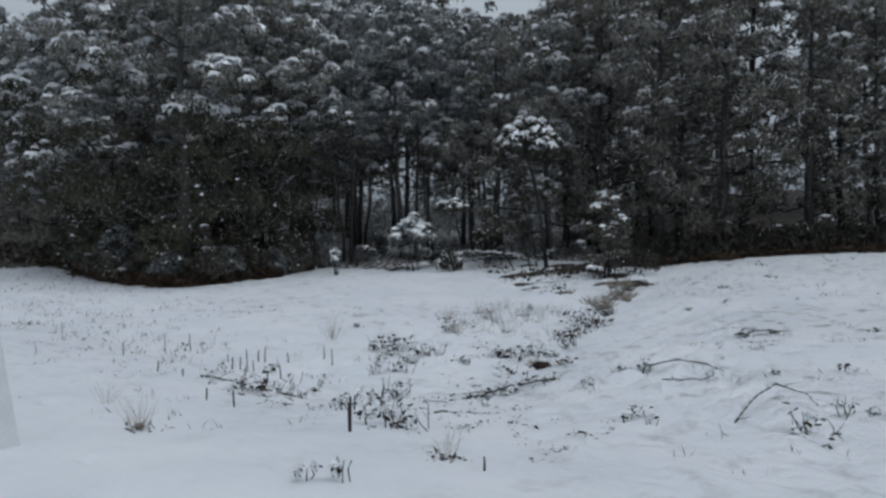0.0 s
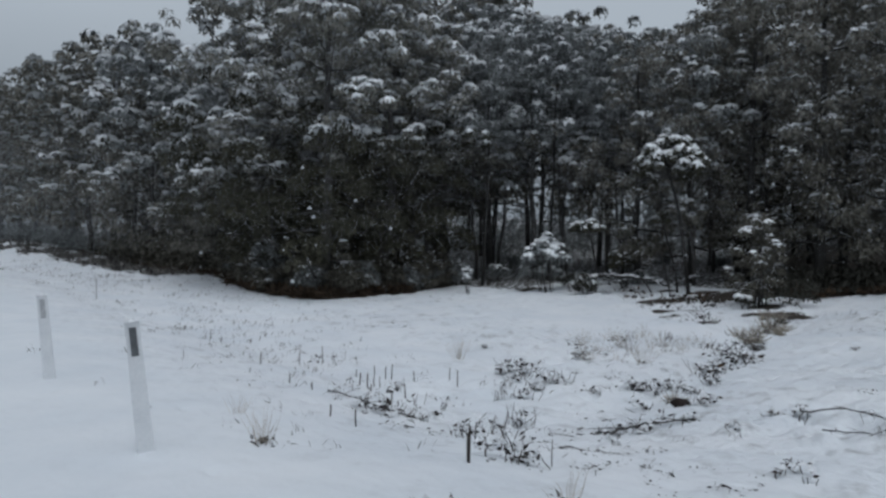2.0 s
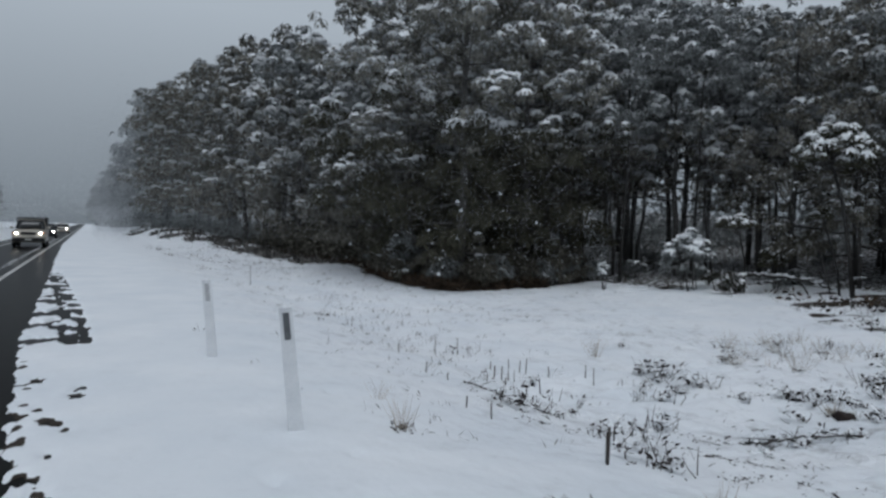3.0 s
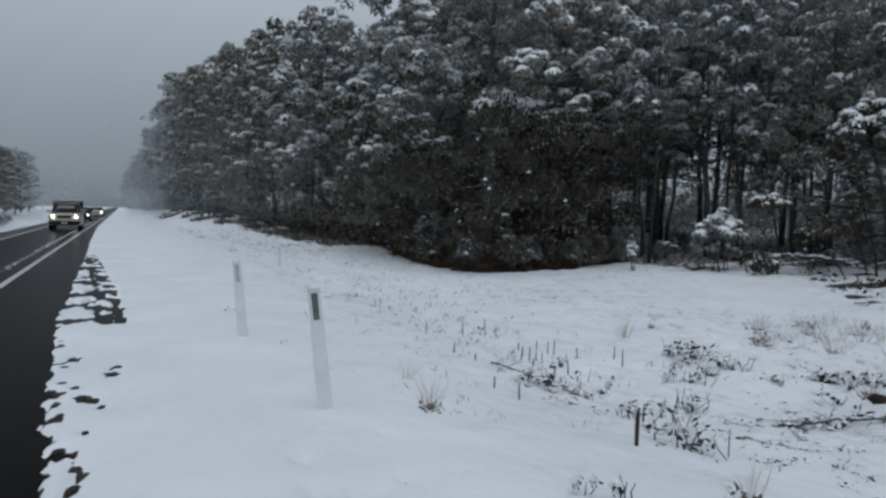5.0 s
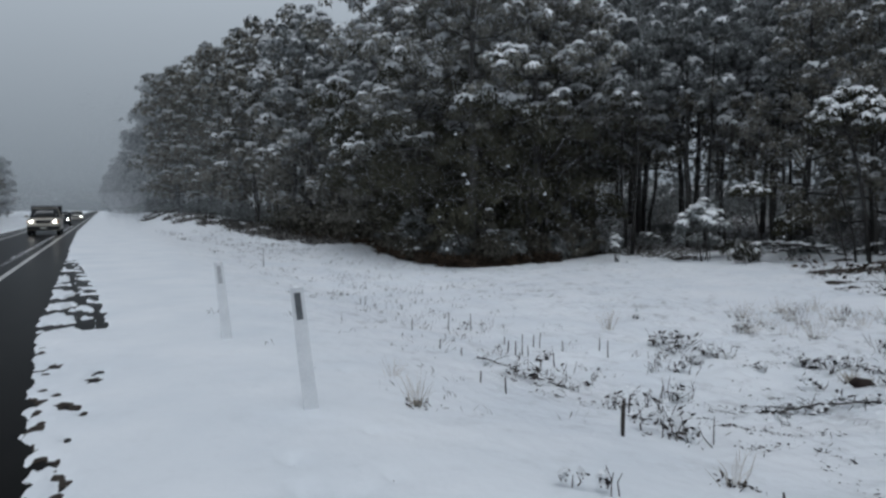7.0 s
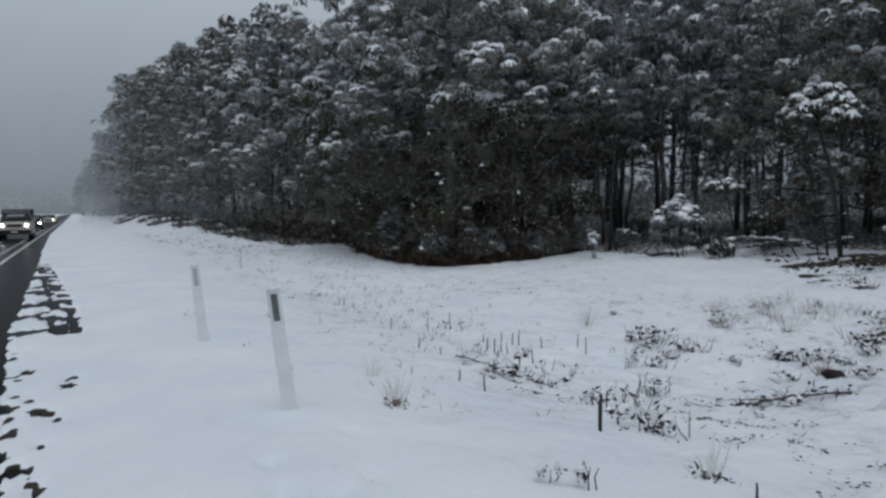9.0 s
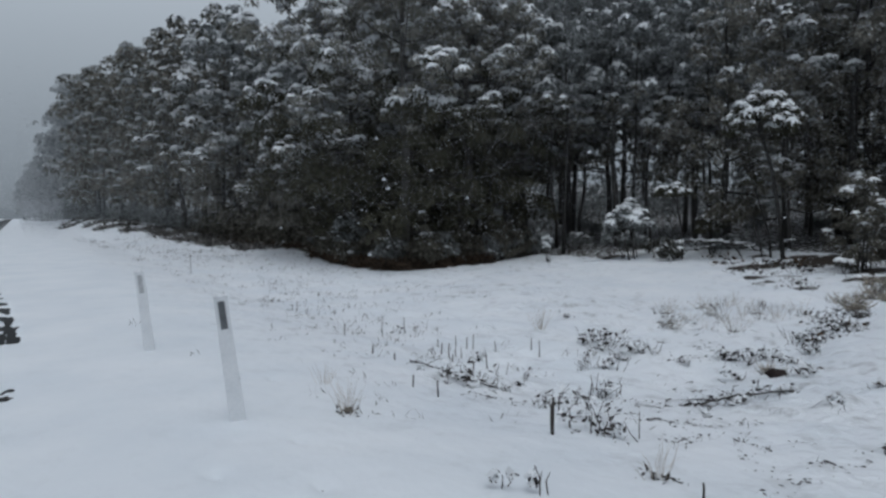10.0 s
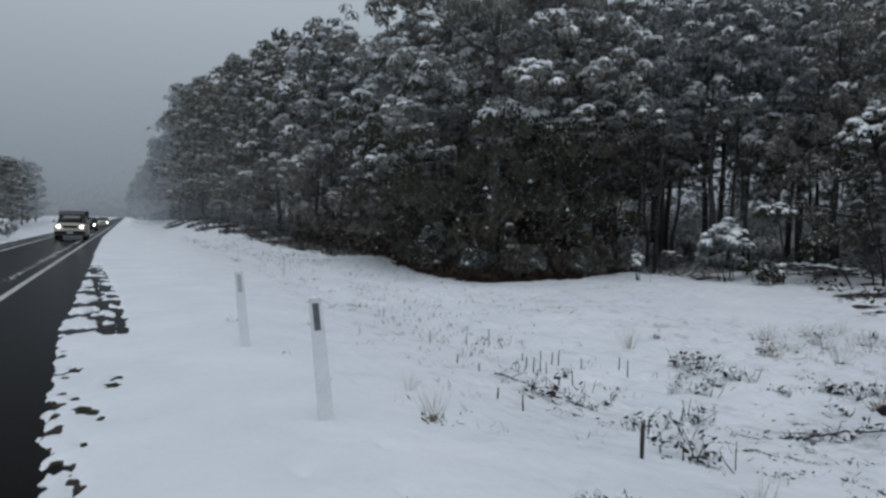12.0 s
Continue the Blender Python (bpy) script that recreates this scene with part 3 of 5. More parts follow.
# most families below have haze put into leaf, bark or snow colours
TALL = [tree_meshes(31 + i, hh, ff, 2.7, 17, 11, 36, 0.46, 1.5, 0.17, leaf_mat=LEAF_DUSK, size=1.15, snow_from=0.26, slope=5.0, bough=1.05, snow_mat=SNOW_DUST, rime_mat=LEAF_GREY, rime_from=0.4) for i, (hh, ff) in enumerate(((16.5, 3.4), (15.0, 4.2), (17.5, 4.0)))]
LITE = [tree_meshes(41 + i, hh, ff, 3.0, 16, 8, 22, 0.58, sn, 0.19, leaf_mat=LEAF_MID, size=1.8, bough=1.2, snow_from=0.2, snow_mat=SNOW_DUST, strips=0.2) for i, (hh, ff, sn) in enumerate(((16.5, 2.4, 1.7), (18.0, 3.2, 1.4), (15.5, 1.8, 1.6)))]
FAR = [tree_meshes(51 + i, hh, 1.2, 3.3, 17, 8, 19, 0.66, 0.8, 0.2, leaf_mat=LEAF_MID, size=2.15, snow_from=0.0, bough=1.3, bark=HAZE_BARK, snow_mat=LEAF_PALE, strips=0.15, core=3) for i, hh in enumerate((17.0, 19.0))]
PALE = [tree_meshes(61, 18.0, 1.0, 3.3, 15, 8, 16, 0.66, 0.25, 0.2, leaf_mat=LEAF_PALE, size=2.5, snow_from=0.0, bough=1.3, bark=HAZE_BARK, snow_mat=SNOW_DUST, strips=0.1, core=3)]
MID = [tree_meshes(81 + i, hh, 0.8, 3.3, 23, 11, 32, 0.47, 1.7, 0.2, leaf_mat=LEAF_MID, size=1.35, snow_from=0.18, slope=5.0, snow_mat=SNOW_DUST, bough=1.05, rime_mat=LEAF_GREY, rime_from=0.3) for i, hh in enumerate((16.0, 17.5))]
DARK = [tree_meshes(71 + i, hh, 1.2, 2.8, 20, 10, 36, 0.44, 0.42, 0.2, leaf_mat=LEAF_DUSK, size=1.15, snow_from=0.1, snow_mat=SNOW_DUST, bark=DARK_BARK, rime_mat=LEAF_MID, rime_from=0.3) for i, hh in enumerate((16.5, 14.5))]

POLE = [tree_meshes(91 + i, hh, 6.0, 1.7, 9, 8, 28, 0.42, 1.15, 0.085, leaf_mat=LEAF_MID, size=1.15, snow_from=0.35, slope=5.0, bough=0.8, snow_mat=SNOW_DUST, bark=bk, rime_mat=LEAF_GREY, rime_from=0.45) for i, (hh, bk) in enumerate(((12.5, DARK_BARK), (14.0, BARK)))]

tree_rng = np.random.default_rng(21)
protos = {}
# the skyline that trees are fitted to, seen from the camera: bearing in degrees, height angle in degrees
BEARING = [-9.2, -6.9, -5.4, -4.9, -4.5, -0.6, 0.8, 1.1, 2.0, 2.7, 3.1, 5.8, 7.5, 10.8, 12.3, 14.7, 15.6, 19.2, 20.1, 21.2, 43, 45, 48, 52.5, 56, 59.5, 62, 79, 82, 85]
RISE = [4.9, 4.3, 3.9, 3.3, 1.0, 0.8, 3.6, 4.4, 5.8, 8.2, 10.3, 11.4, 13.2, 15.3, 16.8, 16.5, 14.3, 13.9, 17.5, 24, 24, 17.4, 18.5, 18.4, 16.3, 17.0, 24, 24, 14, 24]


def canopy(x, y, side=1.5):
    """Tree height that meets the camera's skyline at a place, judged at the crown's open side."""
    side = 2.0 if x < 0 else -side if bearing(x, y) < 30 else 0.0
    return EYE + math.hypot(x, y) * math.tan(radians(float(np.interp(bearing(x + side, y), BEARING, RISE)))) - lie(x, y)


def plant(family, meshes, label, x, y, scale=1.0, group="gum trees of the wood", full=False):
    i = int(tree_rng.integers(len(meshes)))
    tall = max(v.co.z for v in meshes[i][1].vertices)
    top = canopy(x, y, 1.5 if full else 3.0) * tree_rng.uniform(0.94, 1.02)
    # stretched or cut so that its top fits the camera's view
    scale = top / tall if full else min(scale, top / tall)
    wide = max(scale, 0.6)
    m = pose(x, y, lie(x, y) - 0.05, tree_rng.normal(0, 1.2), tree_rng.normal(0, 1.2), tree_rng.uniform(0, 360))
    m = m @ Matrix.Diagonal((wide, wide, scale, 1))
    key = (family, i)
    if key not in protos:
        protos[key] = make_tree("gum_tree", meshes[i], m, label, "tree", group)
        return protos[key]
    t = copy_thing(protos[key], Matrix.Identity(4))
    t.matrix_basis = m
    return t


FRONT = "dense gum tree with snow-laden leaf clumps at the wood's edge"
MIDDLE = "slender dark gum tree with a bare trunk and snowy crown"
SLIM = "slim young gum tree with a thin bare trunk"
DEEP = "snow-dusted gum tree deep in the wood, foliage paled for haze"
HAZY = "far snowy gum tree with foliage paled to stand in for haze"
SHADY = "dark gum tree with thinly snowed foliage"


def scatter(n, box, keep, gap, rng):
    out = []
    for _ in range(n * 40):
        x, y = rng.uniform(box[0], box[1]), rng.uniform(box[2], box[3])
        if keep(x, y) and all((x - a) ** 2 + (y - b) ** 2 > gap * gap for a, b in out):
            out.append((x, y))
            if len(out) >= n:
                break
    return out


spot_rng = np.random.default_rng(4)
# the dense front of the wood
for x, y, s in ((13.8, 24.9, 1.0), (17.2, 25.6, 0.95), (13.4, 29.6, 1.02), (17.4, 29.8, 1.0), (21.0, 28.6, 0.92)):
    plant("front", BUSHY, FRONT, x, y, s)
plant("front", BUSHY, FRONT, 14.6, 33.2, full=True)
for x, y in ((15.6, 38.4), (16.2, 43.2), (15.4, 48.0), (14.8, 53.0)):
    plant("edge", MID, FRONT, x, y, full=True)
for x, y in scatter(18, (15.5, 27, 31, 66), lambda x, y: x > 16.5 or y > 36, 3.2, spot_rng):
    plant("deep", LITE, DEEP, x, y, spot_rng.uniform(0.92, 1.08))
# wood along the road, paler with distance: haze put into the foliage colour
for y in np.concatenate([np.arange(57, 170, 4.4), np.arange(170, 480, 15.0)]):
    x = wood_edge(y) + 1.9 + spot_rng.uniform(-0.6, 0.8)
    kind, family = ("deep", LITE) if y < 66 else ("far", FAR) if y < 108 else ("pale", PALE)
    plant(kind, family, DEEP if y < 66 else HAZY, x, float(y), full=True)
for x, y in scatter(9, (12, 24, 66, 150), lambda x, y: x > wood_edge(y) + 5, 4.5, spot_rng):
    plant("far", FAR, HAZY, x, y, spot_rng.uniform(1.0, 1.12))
# open middle of the wood: bare trunks over a snowy floor
for x, y in scatter(18, (21, 46, 12, 40), lambda x, y: 33 < math.hypot(x, y) < 46 and 37 < bearing(x, y) < 68, 2.2, spot_rng):
    shady = bearing(x, y) > 53
    plant("dark" if shady else "middle", DARK if shady else TALL, SHADY if shady else MIDDLE, x, y, spot_rng.uniform(0.82, 1.0))
for x, y in scatter(17, (24, 76, 8, 62), lambda x, y: 52 < math.hypot(x, y) < 76 and 30 < bearing(x, y) < 70, 4.6, spot_rng):
    plant("deep", LITE, DEEP, x, y, full=spot_rng.random() < 0.6)
for x, y in scatter(16, (20, 40, 12, 36), lambda x, y: 31 < math.hypot(x, y) < 42 and 35 < bearing(x, y) < 62 and x > 21.5, 0.9, np.random.default_rng(14)):
    plant("pole", POLE, SLIM, x, y, 1.0)
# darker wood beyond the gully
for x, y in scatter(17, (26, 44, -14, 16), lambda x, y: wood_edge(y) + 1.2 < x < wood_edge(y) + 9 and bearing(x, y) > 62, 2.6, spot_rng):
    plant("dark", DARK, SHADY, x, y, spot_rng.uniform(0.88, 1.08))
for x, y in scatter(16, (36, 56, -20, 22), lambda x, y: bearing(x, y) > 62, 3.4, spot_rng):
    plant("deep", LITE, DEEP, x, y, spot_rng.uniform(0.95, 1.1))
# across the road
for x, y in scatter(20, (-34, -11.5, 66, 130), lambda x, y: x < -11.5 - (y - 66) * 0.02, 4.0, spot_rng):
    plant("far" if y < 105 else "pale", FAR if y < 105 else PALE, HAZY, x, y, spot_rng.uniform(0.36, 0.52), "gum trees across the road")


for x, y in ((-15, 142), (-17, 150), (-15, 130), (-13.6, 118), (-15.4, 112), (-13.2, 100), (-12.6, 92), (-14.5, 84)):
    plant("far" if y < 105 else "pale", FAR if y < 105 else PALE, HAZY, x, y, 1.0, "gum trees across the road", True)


# ---- guide posts on the verge ----
def guide_post(x, y, lean_x, lean_y, h, label, patch):
    t = thing("guide_post", pose(x, y, land(x, y) - 0.02, lean_x, lean_y, -14), label, "guide post", "guide posts on the verge")
    bm = bmesh.new()
    bmesh.ops.create_cube(bm, size=1.0)
    for v in bm.verts:
        top = v.co.z > 0
        v.co = Vector((v.co.x * (0.105 if top else 0.125), v.co.y * 0.035, (h if top else -0.25)))
    bmesh.ops.bevel(bm, geom=bm.edges[:], offset=0.008, segments=2, affect="EDGES")
    part("post_body", bm, POST_WHITE, t, "flat white painted post")
    bm = bmesh.new()
    box_bm(bm, -0.026, 0.026, -0.024, -0.012, h - 0.27, h - 0.05)
    part("reflector", bm, patch, t, "dark rectangular reflector patch")
    s = Soup()
    rng = np.random.default_rng(int(y * 10))
    s.lumps(np.stack([rng.uniform(-0.05, 0.05, 14), rng.uniform(-0.015, 0.015, 14), np.full(14, h)], 1), rng.uniform(0.015, 0.03, 14), 0.7, rng)
    link_part("snow_cap", s.mesh("snow_cap", SNOW_CLUMP, True), t, "thin cap of snow")
    return t


guide_post(1.500, 5.40, -1.5, -6.0, 1.03, "leaning white roadside guide post with dark reflector", REFLECTOR)
guide_post(1.39, 8.90, -1.0, -5.0, 1.0, "white roadside guide post leaning in the snow", REFLECTOR_SNOWED)


# ---- shrubs and saplings at the wood's edge ----
def shrub(name, x, y, h, w, label, seed, stems=5, clumps=14, snowy=1.2, leaf_mat=None, clump=0.2, leaves=46, low=0.35, size=0.55, category="shrub", group="shrubs at the wood's edge"):
    """Thin stems that carry snowy leaf clumps in a dome."""
    rng = np.random.default_rng(seed)
    wood, leaf, snow = Soup(), Soup(), Soup()
    for i in range(clumps):
        a, f = rng.uniform(0, 6.28), rng.uniform(0, 1) ** 0.6
        z = h * (low + (1 - low) * rng.uniform(0.1, 1.0) * (1 - 0.55 * f * f))
        if snowy > 0.7:
            z = h * (low + (1 - low) * math.sqrt(max(0.0, 1 - f * f)) * rng.uniform(0.72, 1.0))
        c = np.array([math.cos(a) * f * w / 2, math.sin(a) * f * w / 2, z - clump * 0.4])
        foliage(leaf, snow, rng, c, clump * rng.uniform(0.7, 1.25), leaves, snowy * (0.25 + 1.1 * (z / h) ** 2) * rng.uniform(0.5, 1.3), size, 4)
        if i < stems * 2:
            b = np.array([rng.normal(0, 0.11 * w), rng.normal(0, 0.11 * w), -0.1])
            wood.tube([b, b * 0.6 + c * 0.4 + np.array([0, 0, 0.1 * h]), c], [0.013 * h ** 0.5, 0.009 * h ** 0.5, 0.005], 5)
    snow.lumps(c[None] + np.array([[0, 0, clump * 0.5]]), np.array([clump * 0.3]), 0.6, rng)
    t = thing(name, pose(x, y, lie(x, y), 0, 0, rng.uniform(0, 360)), label, category, group)
    tagged(link_part("stem", wood.mesh("stem", BARK, True), t), kind="stuff")
    link_part("foliage", leaf.mesh("foliage", leaf_mat or SCRUB), t)
    tagged(link_part("snow", snow.mesh("snow", SNOW_FRESH, True), t, "fresh snow weighing on the leaves"), kind="stuff")
    return t


def sapling(x, y, stem, crown_w, crown_h, label, seed, r=0.06, clumps=22, snowy=1.6, clump=0.34, stand_in=None):
    """A bent bare stem with an umbrella crown under snow."""
    rng = np.random.default_rng(seed)
    wood, twig, leaf, snow = Soup(), Soup(), Soup(), Soup()
    stem = np.array(stem, float)
    wood.tube(stem, np.linspace(r, r * 0.4, len(stem)), 7)
    top = stem[-1]
    for i in range(clumps):
        a, u = rng.uniform(0, 6.28), rng.uniform(-0.25, 1.0)
        w = math.sqrt(1 - u * u) * rng.uniform(0.75, 1.05)
        c = top + np.array([math.cos(a) * w * crown_w / 2, math.sin(a) * w * crown_w / 2, crown_h * 0.62 * u * rng.uniform(0.85, 1.1) + 0.05 * crown_h])
        foliage(leaf, snow, rng, c, clump * rng.uniform(0.7, 1.2), 60, snowy * rng.uniform(0.6, 1.2), 0.8, 4, 1.6)
        if i % 2 == 0:
            b = stem[-2] + (top - stem[-2]) * rng.uniform(0.3, 1.0)
            twig.tube([b, (b + c) / 2 + np.array([0, 0, -0.1]), c], [r * 0.4, r * 0.25, r * 0.12], 5)
    snow.lumps(top[None], np.array([0.05]), 0.6, rng)
    t = thing("sapling", pose(x, y, lie(x, y)), label, "sapling", "saplings at the wood's edge")
    link_part("trunk", wood.mesh("trunk", DARK_BARK, True), t, "thin dark bent trunk")
    tagged(link_part("twig", twig.mesh("twig", BARK, True), t), kind="stuff")
    link_part("crown", leaf.mesh("crown", LEAF), t)
    tagged(link_part("snow", snow.mesh("snow", SNOW_FRESH, True), t, "thick fresh snow on the crown"), kind="stuff")
    return t


# directions across the view at the wood: R to the right, seen from the verge
def across(x, y):
    d = math.hypot(x, y)
    return np.array([y / d, -x / d, 0.0])


R = across(24.7, 14.9)
sapling(24.7, 14.94, [R * 0.0, R * -0.15 + [0, 0, 1.6], R * -0.42 + [0, 0, 3.4], R * -0.7 + [0, 0, 4.5], R * -0.78 + [0, 0, 4.95]], 2.5, 1.9, "young gum sapling with a bent trunk and thick snowy crown", 101, 0.095, 135, 3.6, 0.26)
sapling(25.0, 15.62, [R * 0.0, R * -0.1 + [0, 0, 1.0], R * -0.55 + [0, 0, 2.6], R * -0.6 + [0, 0, 3.0]], 0.9, 0.4, "thin leaning sapling with few leaves beside a taller one", 102, 0.05, 5, 0.6, 0.2)
R = across(23.3, 18.45)
sapling(23.3, 18.45, [R * 0.0, R * -0.02 + [0, 0, 1.2], R * -0.2 + [0, 0, 2.2], R * -0.42 + [0, 0, 2.68]], 1.5, 0.5, "small sapling with a flat snow-covered crown", 103, 0.045, 24, 3.4, 0.18)
shrub("shrub", 22.2, 20.35, 2.5, 2.1, "wide shrub with foliage whitened by thick snow", 111, 5, 54, 1.1, LEAF_GREY, 0.24, low=0.22)
shrub("shrub", 19.18, 22.04, 1.3, 0.55, "tiny upright shrub wrapped in snow at the field's edge", 112, 4, 14, 2.2, LEAF_GREY, 0.17)
shrub("shrub", 22.4, 18.25, 0.9, 0.95, "low shrub bent down under snow", 113, 4, 14, 0.6, SCRUB, 0.22, low=0.15)
shrub("shrub", 24.2, 20.6, 0.9, 1.6, "low dark shrub half covered by snow", 114, 4, 14, 0.4, SCRUB, 0.24, low=0.15)
shrub("shrub", 25.1, 18.3, 2.0, 1.3, "dark shrub with snow on its top", 115, 4, 18, 0.7, LEAF, 0.22, low=0.5)
shrub("shrub", 23.1, 11.45, 3.7, 1.8, "tall drooping shrub with snow on its top branches", 116, 6, 64, 0.6, LEAF_DUSK, 0.22, low=0.05)
shrub("shrub", 22.0, 11.3, 0.5, 0.6, "low shrub capped with snow beside a taller one", 117, 3, 7, 1.0, SCRUB, 0.17, low=0.2)
shrub("shrub", 23.9, 10.6, 1.1, 1.8, "dark low shrub near the gully head", 118, 4, 16, 0.045, SCRUB, 0.25, low=0.15)

# grey scrub in the shade of the wood's front
sr = np.random.default_rng(17)
for i in range(26):
    if i < 14:
        y = 23.0 + i * 1.2
        x = wood_edge(y) + sr.uniform(0.8, 2.4)
    else:
        x = 13.6 + (i - 14) * 0.75
        y = wood_front(x) + sr.uniform(0.5, 1.6)
    shrub("shrub", x, y, sr.uniform(1.1, 2.3), sr.uniform(1.3, 2.2), "dusky scrub bush under the trees, dusted with snow", 200 + i, 5, 22, 0.12 if i % 2 else 0.05, LEAF_GREY if i % 3 == 1 else LEAF_DUSK, 0.27, low=0.12, size=0.75)
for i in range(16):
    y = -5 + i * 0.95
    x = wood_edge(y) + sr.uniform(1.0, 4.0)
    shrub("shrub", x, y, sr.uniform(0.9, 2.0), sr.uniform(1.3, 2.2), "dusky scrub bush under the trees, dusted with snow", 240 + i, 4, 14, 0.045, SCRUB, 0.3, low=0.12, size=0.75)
for i, (x, y) in enumerate(scatter(11, (23, 42, 12, 34), lambda x, y: 33 < math.hypot(x, y) < 46 and 38 < bearing(x, y) < 66, 1.8, sr)):
    shrub("shrub", x, y, sr.uniform(0.6, 1.5), sr.uniform(0.9, 1.8), "forest shrub dusted with snow among bare trunks", 270 + i, 4, 12, 0.35, LEAF_GREY, 0.27, low=0.2, size=0.75)


def bracken_band():
    """Dead bracken and grass hanging out of the wood's front."""
    rng = np.random.default_rng(31)
    s = Soup()
    k = 15000
    y = np.concatenate([23.0 + rng.exponential(9.0, k // 2), rng.uniform(22.6, 25.5, k // 4), rng.uniform(-6, 12.5, k - k // 2 - k // 4)])
    y = np.minimum(y, 74)
    p = []
    for i, yy in enumerate(y):
        if k // 2 <= i < k // 2 + k // 4:
            x = rng.uniform(12.3, 17.2)
            yy = wood_front(x) + 0.25 - 1.0 * max(0, noise.noise(Vector((x * 1.1, 4.0, 0)))) + abs(rng.normal(0, 0.5))
        else:
            x = wood_edge(yy) + 0.3 - 1.3 * max(0, noise.noise(Vector((1.0, yy * 0.9, 0)))) + abs(rng.normal(0, 0.7))
        p.append((x, yy, lie(x, yy) + rng.uniform(-0.02, 0.25)))
    p = np.array(p)
    axis = rng.normal(0, 1, (k, 3)) * np.array([1, 1, 0.4]) + np.array([0, 0, 0.35])
    s.leaves(p, axis, rng.uniform(0.15, 0.5, k), rng.uniform(0.01, 0.04, k), rng)
    return tagged(new("bracken", s.mesh("bracken", BRACKEN)), "dead brown bracken along the foot of the wood", "bracken", kind="stuff")


bracken_band()


def undergrowth(name, spots, height, seed, mat, label, wide=0.09):
    """Tangled low growth that fills the foot of the wood."""
    rng = np.random.default_rng(seed)
    s = Soup()
    for x, y in spots:
        k = int(rng.integers(9, 16))
        r = rng.uniform(0.5, 1.0)
        top = height * rng.uniform(0.4, 1.0)
        p = np.array([x, y, lie(x, y)]) + np.stack([rng.normal(0, r * 0.6, k), rng.normal(0, r * 0.6, k), rng.uniform(0, top, k)], 1)
        s.leaves(p, rng.normal(0, 1, (k, 3)) + np.array([0, 0, 0.3]), rng.uniform(0.25, 0.6, k), rng.uniform(0.3, 0.8, k) * wide, rng)
    return tagged(new(name, s.mesh(name, mat)), label, "undergrowth", kind="stuff")


# where undergrowth is LEAF_GREY, its pale colour imitates haze between the trunks
ug = np.random.default_rng(39)
spots = []
for i in range(1500):
    y = ug.uniform(60, 210)
    spots.append((wood_edge(y) + 1.2 + abs(ug.normal(0, 3.5)), y))
undergrowth("undergrowth", spots, 2.2, 40, LEAF_GREY, "grey undergrowth under the trees along the road, paled for haze", 0.12)
spots = []
for i in range(1300):
    y = ug.uniform(30, 62)
    spots.append((wood_edge(y) + 0.8 + abs(ug.normal(0, 4.0)), y))
undergrowth("undergrowth", spots, 2.6, 45, LEAF_DUSK, "dusky undergrowth between the trees of the wood", 0.14)
spots = []
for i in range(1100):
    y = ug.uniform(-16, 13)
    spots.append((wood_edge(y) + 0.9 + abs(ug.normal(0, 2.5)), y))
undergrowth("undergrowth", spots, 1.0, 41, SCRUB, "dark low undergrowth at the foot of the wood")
spots = []
while len(spots) < 900:
    x, y = ug.uniform(30, 72), ug.uniform(8, 60)
    if 45 < math.hypot(x, y) < 72 and 28 < bearing(x, y) < 72 and noise.noise(Vector((x * 0.15, y * 0.15, 6))) > -0.1:
        spots.append((x, y))
undergrowth("undergrowth", spots, 1.7, 42, LEAF_GREY, "grey undergrowth deep in the wood, paled for haze", 0.1)
spots = []
while len(spots) < 700:
    a, d = radians(ug.uniform(26, 90)), ug.uniform(70, 88)
    spots.append((d * math.sin(a), d * math.cos(a)))
undergrowth("undergrowth", spots, 6.0, 44, LEAF_GREY, "grey thicket added to close the back of the wood, paled for haze", 0.4)


def bank_strips():
    """Dead bracken, its colour greyed for haze, in strips over the snowy bank beside the far wood."""
    rng = np.random.default_rng(43)
    s = Soup()
    for x0, x1, y0, y1, k in ((6.2, 10.8, 80, 83, 500), (4.6, 9.6, 92, 97, 420), (8.0, 11.4, 66, 67, 420), (10.0, 13.4, 55, 56, 480), (5.6, 9.0, 108, 112, 300), (6.6, 10.8, 72, 75, 420), (9.6, 12.4, 61, 62, 420), (11.0, 14.0, 49, 50.5, 480), (11.6, 14.6, 43, 44, 360), (11.4, 13.6, 52, 57, 700)):
        f = rng.random(k)
        x, y = x0 + (x1 - x0) * f, y0 + (y1 - y0) * f + rng.normal(0, 1.3, k)
        p = np.stack([x, y, [lie(a, b) for a, b in zip(x, y)]], 1)
        s.leaves(p, rng.normal(0, 1, (k, 3)) * np.array([1, 1, 0.3]) + np.array([0, 0, 0.2]), rng.uniform(0.3, 0.8, k), rng.uniform(0.03, 0.09, k), rng)
    return tagged(new("bracken", s.mesh("bracken", GREY_BRACKEN)), "strips of dead bracken on the snowy bank", "bracken", kind="stuff")


bank_strips()
for i, (x, y, h, w) in enumerate(((-8.6, 52.0, 1.5, 3.0), (-9.6, 47.0, 1.7, 3.2), (-10.5, 58.0, 2.2, 4.0), (-8.9, 61.0, 1.2, 2.4))):
    shrub("shrub", x, y, h, w, "roadside shrub buried in thick snow", 500 + i, 5, 26, 1.4, LEAF_PALE, 0.42, low=0.1, size=1.0, group="shrubs across the road")


